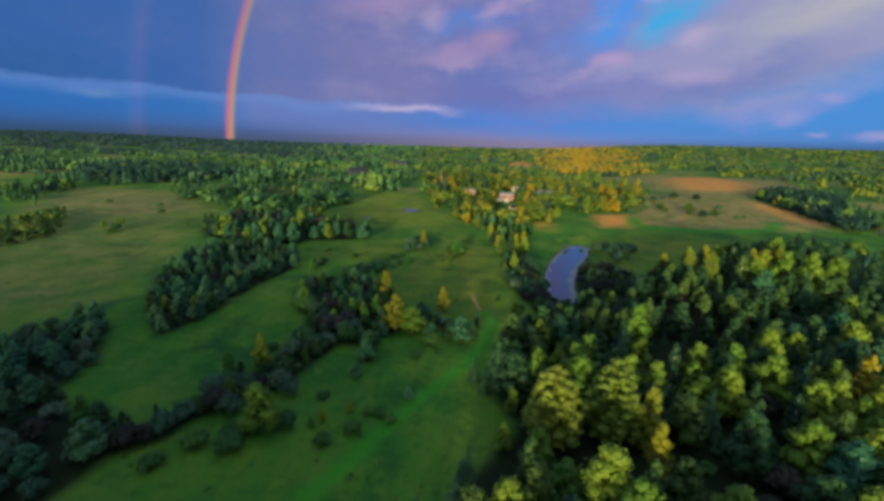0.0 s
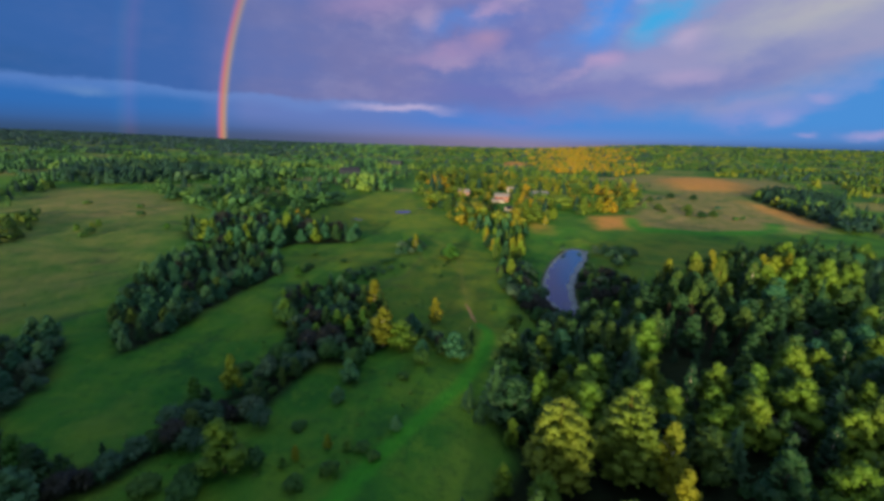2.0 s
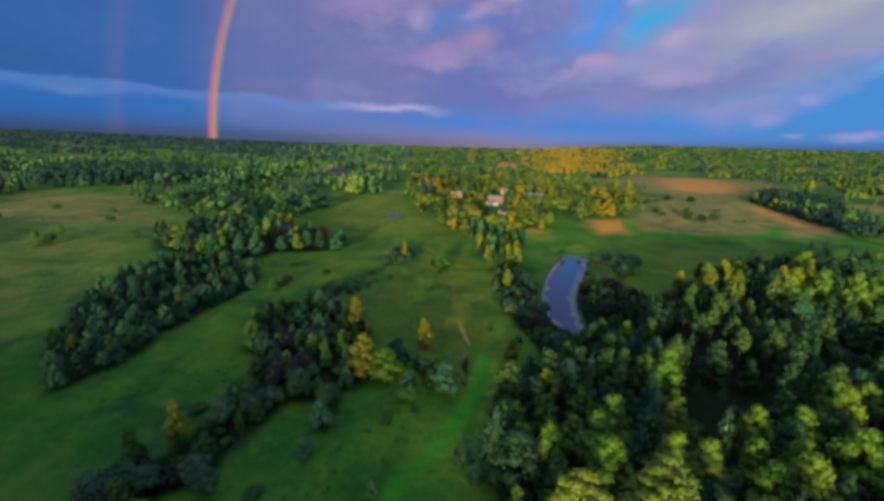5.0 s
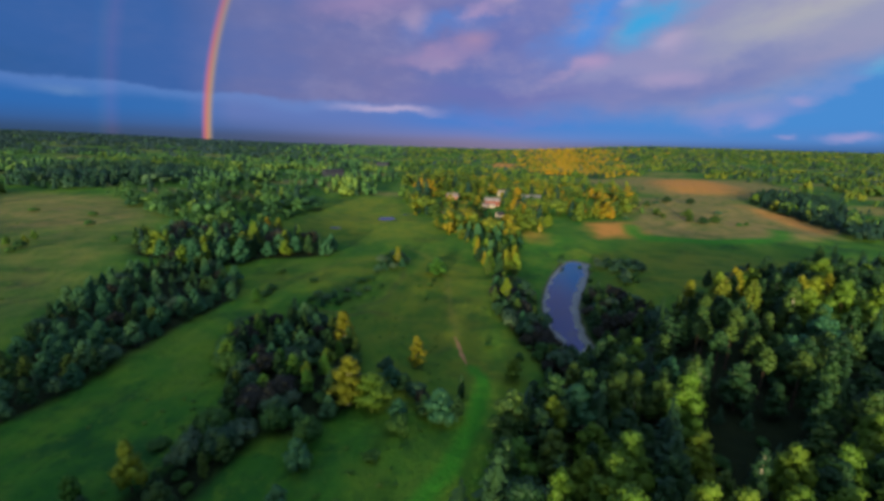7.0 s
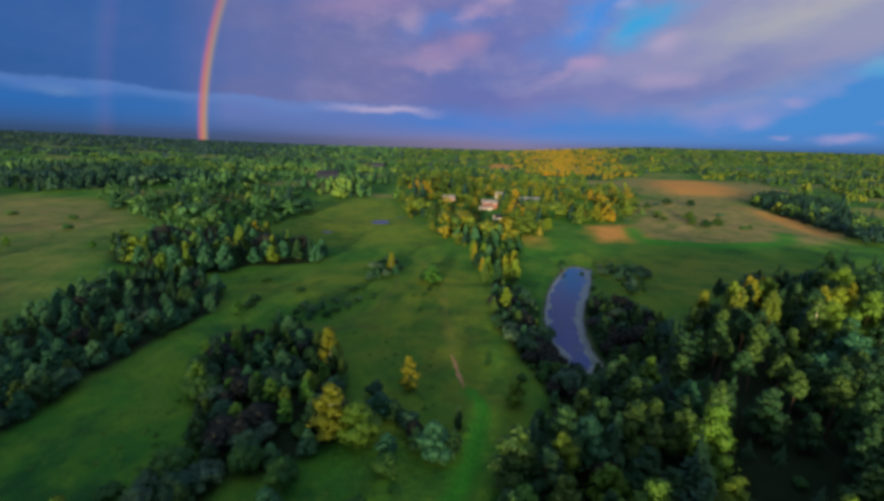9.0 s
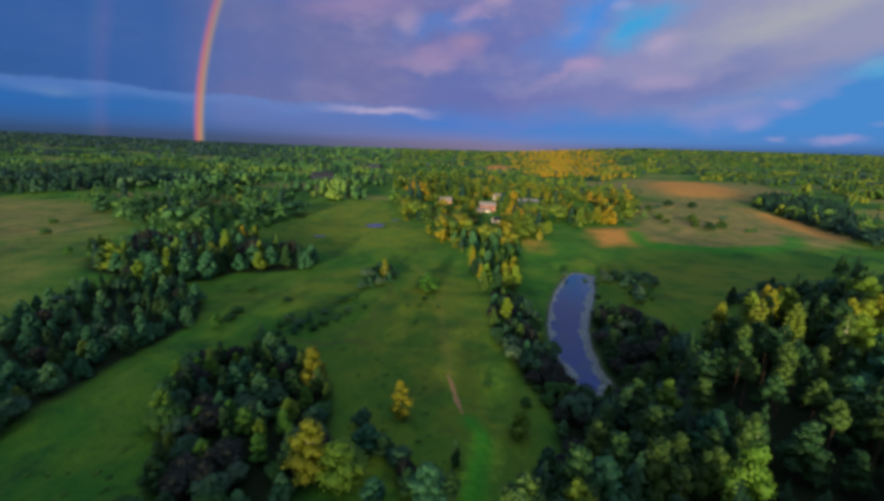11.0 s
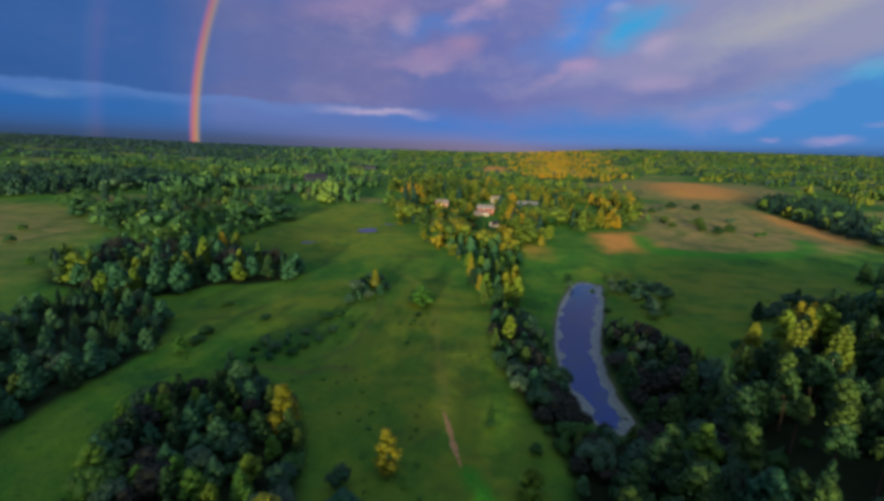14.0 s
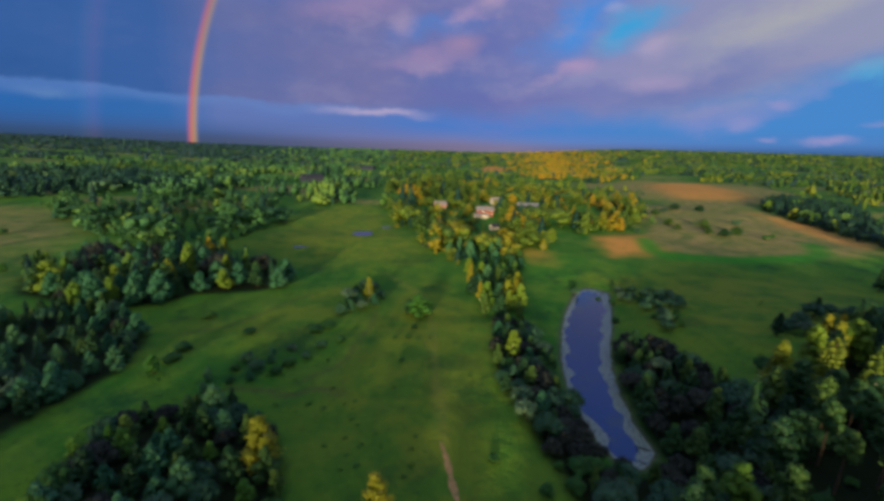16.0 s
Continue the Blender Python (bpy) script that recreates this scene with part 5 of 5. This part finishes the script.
    k = free(x, y) & (stand + r.normal(0, 0.12, n) > 0.62 - 0.30 * S((-q - 0.15) / 0.3) * S((y - 420) / 120)) & ~inside(x, y, VILLAGE) & ~inside(x, y, BACK_WOOD) & ~inside(x, y, DARK_WOOD) & ~inside(x, y, SUN_TINT_WOOD)
    k &= (np.abs(x) > 130) | (y > 430)
    p, st = np.stack([x, y], 1)[k], stand[k]
    h = r.uniform(4.0, 11.0, len(p)) * (1 + 0.45 * S((st - 0.62) / 0.9))
    near = p[:, 1] < 420
    far_wood("middle_woods", p[near], h[near], 5, 0.22, "mixed green copses between the fields", (GREEN_FAR, NEEDLE_FAR))
    west = ~near & (p[:, 0] < -0.1 * p[:, 1])
    far_wood("middle_woods", p[west], h[west], 15, 0.22, "mixed green woods beyond the hay field", (GREEN_FAR, NEEDLE_FAR), True)
    east = ~near & ~west
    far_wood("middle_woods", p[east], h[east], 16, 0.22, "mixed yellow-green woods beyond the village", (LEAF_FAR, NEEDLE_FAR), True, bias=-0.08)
    # distance
    n = 36000
    d, q = 850 + 4100 * r.uniform(size=n) ** 1.2, r.uniform(-1.25, 1.25, n)
    x, y = d * q, d
    k = free(x, y) & (ripple(x, y * 2.2, 700, 51) + 0.8 * ripple(x, y * 2.2, 230, 52) + 0.7 * S((y - 1600) / 2200) > 0.38)
    # trees round one bearing take the painted sun glow
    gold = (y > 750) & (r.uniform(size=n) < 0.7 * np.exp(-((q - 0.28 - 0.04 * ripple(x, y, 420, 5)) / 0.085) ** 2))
    # haze-tinted trees gather far off on the left
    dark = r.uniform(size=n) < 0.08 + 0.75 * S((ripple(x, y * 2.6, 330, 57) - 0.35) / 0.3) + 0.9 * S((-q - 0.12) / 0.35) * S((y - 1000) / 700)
    k |= gold & free(x, y)
    h = r.uniform(8, 13, n) * (1 + 0.5 * S((y - 1200) / 3000))
    wide = 1.5 + 1.3 * S((y - 850) / 1800)
    p = np.stack([x, y], 1)
    for name, pick, seed, spiky, mat, label in (
            ("golden_forest", gold, 8, 0.05, GLOW_WOOD, "distant forest with a golden sun glow painted into its leaves"),
            ("dark_forest", dark & ~gold, 9, 0.6, HAZE_FAR, "distant forest with blue haze in its colour, reaching to the horizon"),
            ("distant_forest", ~dark & ~gold & (q < -0.1), 6, 0.1, GREEN_FAR, "distant green forest reaching to the horizon"),
            ("distant_forest", ~dark & ~gold & (q >= -0.1), 16, 0.1, LEAF_FAR, "distant yellow-green forest reaching to the horizon")):
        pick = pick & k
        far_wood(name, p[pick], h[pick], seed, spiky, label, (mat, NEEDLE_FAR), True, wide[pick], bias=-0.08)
    # unseen woods added behind the meadow, towards the sun, to shade it
    x, y = r.uniform(-420, 420, 3000), -30 - 160 * r.uniform(size=3000)
    far_wood("rear_woods", np.stack([x, y], 1), r.uniform(8, 12, 3000) + 3.5 * S((-x - 20) / 60), 7, 0.2, "unseen mixed woods added on the sunset side to shade the meadow", (LEAF_FAR, NEEDLE_FAR), True)


woods_far()


# ---- village ----
def plaster(name, tone, dirt):
    m, g = material(name)
    tc = g.node("ShaderNodeTexCoord").outputs["Object"]
    n = g.noise(tc, 1.2, 5)
    finish(g, surface(g, g.ramp(n, [(0.3, dirt), (0.6, tone)]), 0.9, 0.2, n, 0.02).outputs[0])
    return m


def sheet_roof(name, tone, dark, rough=0.5, gloss=0.4):
    m, g = material(name)
    tc = g.node("ShaderNodeTexCoord").outputs["Object"]
    n = g.noise(g.vmath("MULTIPLY", tc, (3.0, 0.6, 0.6)), 1.5, 4)
    finish(g, surface(g, g.ramp(n, [(0.3, dark), (0.7, tone)]), rough, gloss, n, 0.03).outputs[0])
    return m


PINK_WALL = plaster("pink_plaster", (0.36, 0.18, 0.125), (0.26, 0.125, 0.09))
WHITE_WALL = plaster("white_plaster", (0.44, 0.40, 0.37), (0.30, 0.27, 0.25))
BRICK_WALL = plaster("red_brick_wall", (0.21, 0.062, 0.045), (0.14, 0.046, 0.035))
GREY_ROOF = sheet_roof("grey_sheet_roof", (0.16, 0.165, 0.18), (0.10, 0.105, 0.115))
PALE_ROOF = sheet_roof("pale_sheet_roof", (0.20, 0.185, 0.20), (0.12, 0.11, 0.12))
SLATE_ROOF = sheet_roof("slate_roof", (0.030, 0.035, 0.055), (0.018, 0.020, 0.035), 0.9, 0.05)
FRAME = plaster("painted_frame", (0.75, 0.74, 0.70), (0.6, 0.58, 0.54))
BOARD_WALL = plaster("dark_weathered_boards", (0.026, 0.034, 0.056), (0.016, 0.022, 0.038))
DOOR = plaster("brown_door_wood", (0.16, 0.09, 0.05), (0.10, 0.06, 0.035))


def glass():
    m, g = material("window_glass")
    finish(g, surface(g, (0.02, 0.025, 0.03), 0.05, 0.6).outputs[0])
    return m


PANE = glass()


def box(bm, x0, y0, z0, x1, y1, z1):
    v = [bm.verts.new((x, y, z)) for z in (z0, z1) for x, y in ((x0, y0), (x1, y0), (x1, y1), (x0, y1))]
    for q in ((3, 2, 1, 0), (4, 5, 6, 7), (0, 1, 5, 4), (1, 2, 6, 5), (2, 3, 7, 6), (3, 0, 4, 7)):
        bm.faces.new([v[i] for i in q])


def one_box(*a):
    bm = bmesh.new()
    box(bm, *a)
    return bm


def house(name, x, y, turn, long, deep, high, rise, wall_mat, roof_mat, label, windows=4, category="house", floors=1):
    base = new(name)
    z = min(float(ground_height([x + dx], [y + dy])[0]) for dx in (-5, 5) for dy in (-5, 5))
    base.matrix_basis = pose(x, y, z - 0.1, 0, 0, turn)
    bm = bmesh.new()
    lx, ly = long / 2, deep / 2
    prof = [(-ly, 0), (ly, 0), (ly, high), (0, high + rise), (-ly, high)]
    ends = [[bm.verts.new((sx, py, pz)) for py, pz in prof] for sx in (-lx, lx)]
    bm.faces.new(ends[0][::-1])
    bm.faces.new(ends[1])
    for k in range(5):
        bm.faces.new((ends[0][k], ends[0][(k + 1) % 5], ends[1][(k + 1) % 5], ends[1][k]))
    bmesh.ops.recalc_face_normals(bm, faces=bm.faces)
    part("wall", bm, wall_mat, base)
    bm = bmesh.new()
    o, t = 0.5, 0.16
    s = rise / ly
    pts = [(-ly - o, high - s * o + 0.04), (0, high + rise + 0.04), (ly + o, high - s * o + 0.04)]
    ring = pts + [(py, pz + t) for py, pz in pts[::-1]]
    ends = [[bm.verts.new((sx, py, pz)) for py, pz in ring] for sx in (-lx - o, lx + o)]
    bm.faces.new(ends[0][::-1])
    bm.faces.new(ends[1])
    for k in range(6):
        bm.faces.new((ends[0][k], ends[0][(k + 1) % 6], ends[1][(k + 1) % 6], ends[1][k]))
    bmesh.ops.recalc_face_normals(bm, faces=bm.faces)
    roof = part("roof", bm, roof_mat, base)
    if windows:
        part("chimney", one_box(lx * 0.3, -0.4, high + rise * 0.5, lx * 0.3 + 0.7, 0.4, high + rise + 0.9), BRICK_WALL, roof, "brick chimney")
    for k in range(windows * floors):
        wx, up = -lx + long * (k % windows + 0.5) / windows, 2.8 * (k // windows)
        if k == windows // 2:
            part("door", one_box(wx - 0.5, -ly - 0.06, 0.15, wx + 0.5, -ly - 0.004, 2.2), DOOR, base, "brown wooden door")
            continue
        fr = part("window", one_box(wx - 0.65, -ly - 0.08, 1.0 + up, wx + 0.65, -ly - 0.004, 2.3 + up), FRAME, base, "white framed window")
        for sx in (-0.3, 0.3):
            part("pane", one_box(wx + sx - 0.25, -ly - 0.1, 1.1 + up, wx + sx + 0.25, -ly - 0.084, 2.2 + up), PANE, fr)
    return tagged(base, label, category, group="village buildings")


house("house", 42, 401, -4, 13, 8, 5.0, 2.2, BRICK_WALL, PALE_ROOF, "two-storey red brick house with a pale sheet roof", 5, floors=2)
house("annex", 38, 392.5, -4, 11, 4.5, 2.4, 0.9, WHITE_WALL, PALE_ROOF, "low white annex in front of a brick house", 3)
house("house", 7, 433, 14, 10, 7, 3.4, 2.6, PINK_WALL, PALE_ROOF, "tall pink plastered house with a pale roof", 4)
house("house", 60, 452, 15, 12, 7, 3.2, 3.0, WHITE_WALL, PALE_ROOF, "white house with a pale roof behind the gardens", 4)
house("shed", 42, 349, 30, 5, 4, 2.8, 1.6, WHITE_WALL, SLATE_ROOF, "small white shed with a dark roof", 0, "shed")
house("house", 57, 523, 4, 11, 8, 3.6, 2.8, WHITE_WALL, PALE_ROOF, "white house with a pale roof behind the gardens", 4)
house("barn", 84, 436, -8, 18, 7, 2.6, 2.4, BOARD_WALL, GREY_ROOF, "low barn with a long grey sheet roof", 0, "barn")
house("house", 2, 352, 20, 8, 6, 2.8, 2.6, PINK_WALL, GREY_ROOF, "small pink house with a grey roof", 3)
house("barn", -170, 668, 35, 30, 14, 6, 5, BOARD_WALL, SLATE_ROOF, "large far barn with a dark slate roof", 0, "barn")
house("barn", -164, 1154, -20, 34, 14, 6, 5, BOARD_WALL, SLATE_ROOF, "large far barn with a dark slate roof", 0, "barn")
house("barn", 20, 640, 40, 22, 10, 4.5, 3.5, BOARD_WALL, SLATE_ROOF, "far dark board barn with a slate roof", 0, "barn")


# ---- rough growth in the meadow ----
def tussocks(name, poly, gap, seed, lo, hi, label, mat):
    """Low tufts of rough grass and weeds, joined."""
    r = np.random.RandomState(seed)
    p = np.array(scatter(poly, gap, seed))
    p = p[(gap_to(p[:, 0], p[:, 1], TRACK, False) > 2.5) & ~inside(p[:, 0], p[:, 1], POND)]
    p = p[ripple(p[:, 0], p[:, 1], 40, 6) + r.normal(0, 0.7, len(p)) > 0.6]
    z = ground_height(p[:, 0], p[:, 1])
    vs, fs, ts, n = [], [], [], 0
    for i in range(len(p)):
        s = r.uniform(lo, hi)
        k = 7
        d = unit(r.normal(size=(k, 3)) + (0, 0, 0.5))
        v, f = sprays(r, np.array((p[i, 0], p[i, 1], z[i] + 0.25 * s)) + d * s * (0.8, 0.8, 0.35), d + (0, 0, 0.7), 0.5 * s)
        vs.append(v)
        fs.append(f + n)
        ts.append(np.full(len(v), r.uniform()))
        n += len(v)
    me = mesh_from(name, np.concatenate(vs), np.concatenate(fs), mat, np.concatenate(ts))
    tagged(new(name, me), label, "grass", kind="stuff")


tussocks("rough_grass", [(-62, 44), (-70, 90), (-60, 190), (-40, 260), (0, 260), (22, 200), (14, 160), (16, 120), (4, 85), (6, 60), (-2, 42)], 2.4, 61, 0.3, 0.9, "tufts of rough grass and weeds in the meadow", TUFT)
tussocks("bank_grass", [(40, 120), (30, 200), (50, 262), (100, 262), (130, 200), (90, 172), (66, 150)], 2.4, 62, 0.3, 0.7, "rough grass round the pond", TUFT)
tussocks("field_weeds", [(-120, 118), (-150, 106), (-240, 185), (-290, 260), (-190, 290), (-130, 170)], 4.0, 63, 0.4, 0.9, "low weeds in the hay field", TUFT)
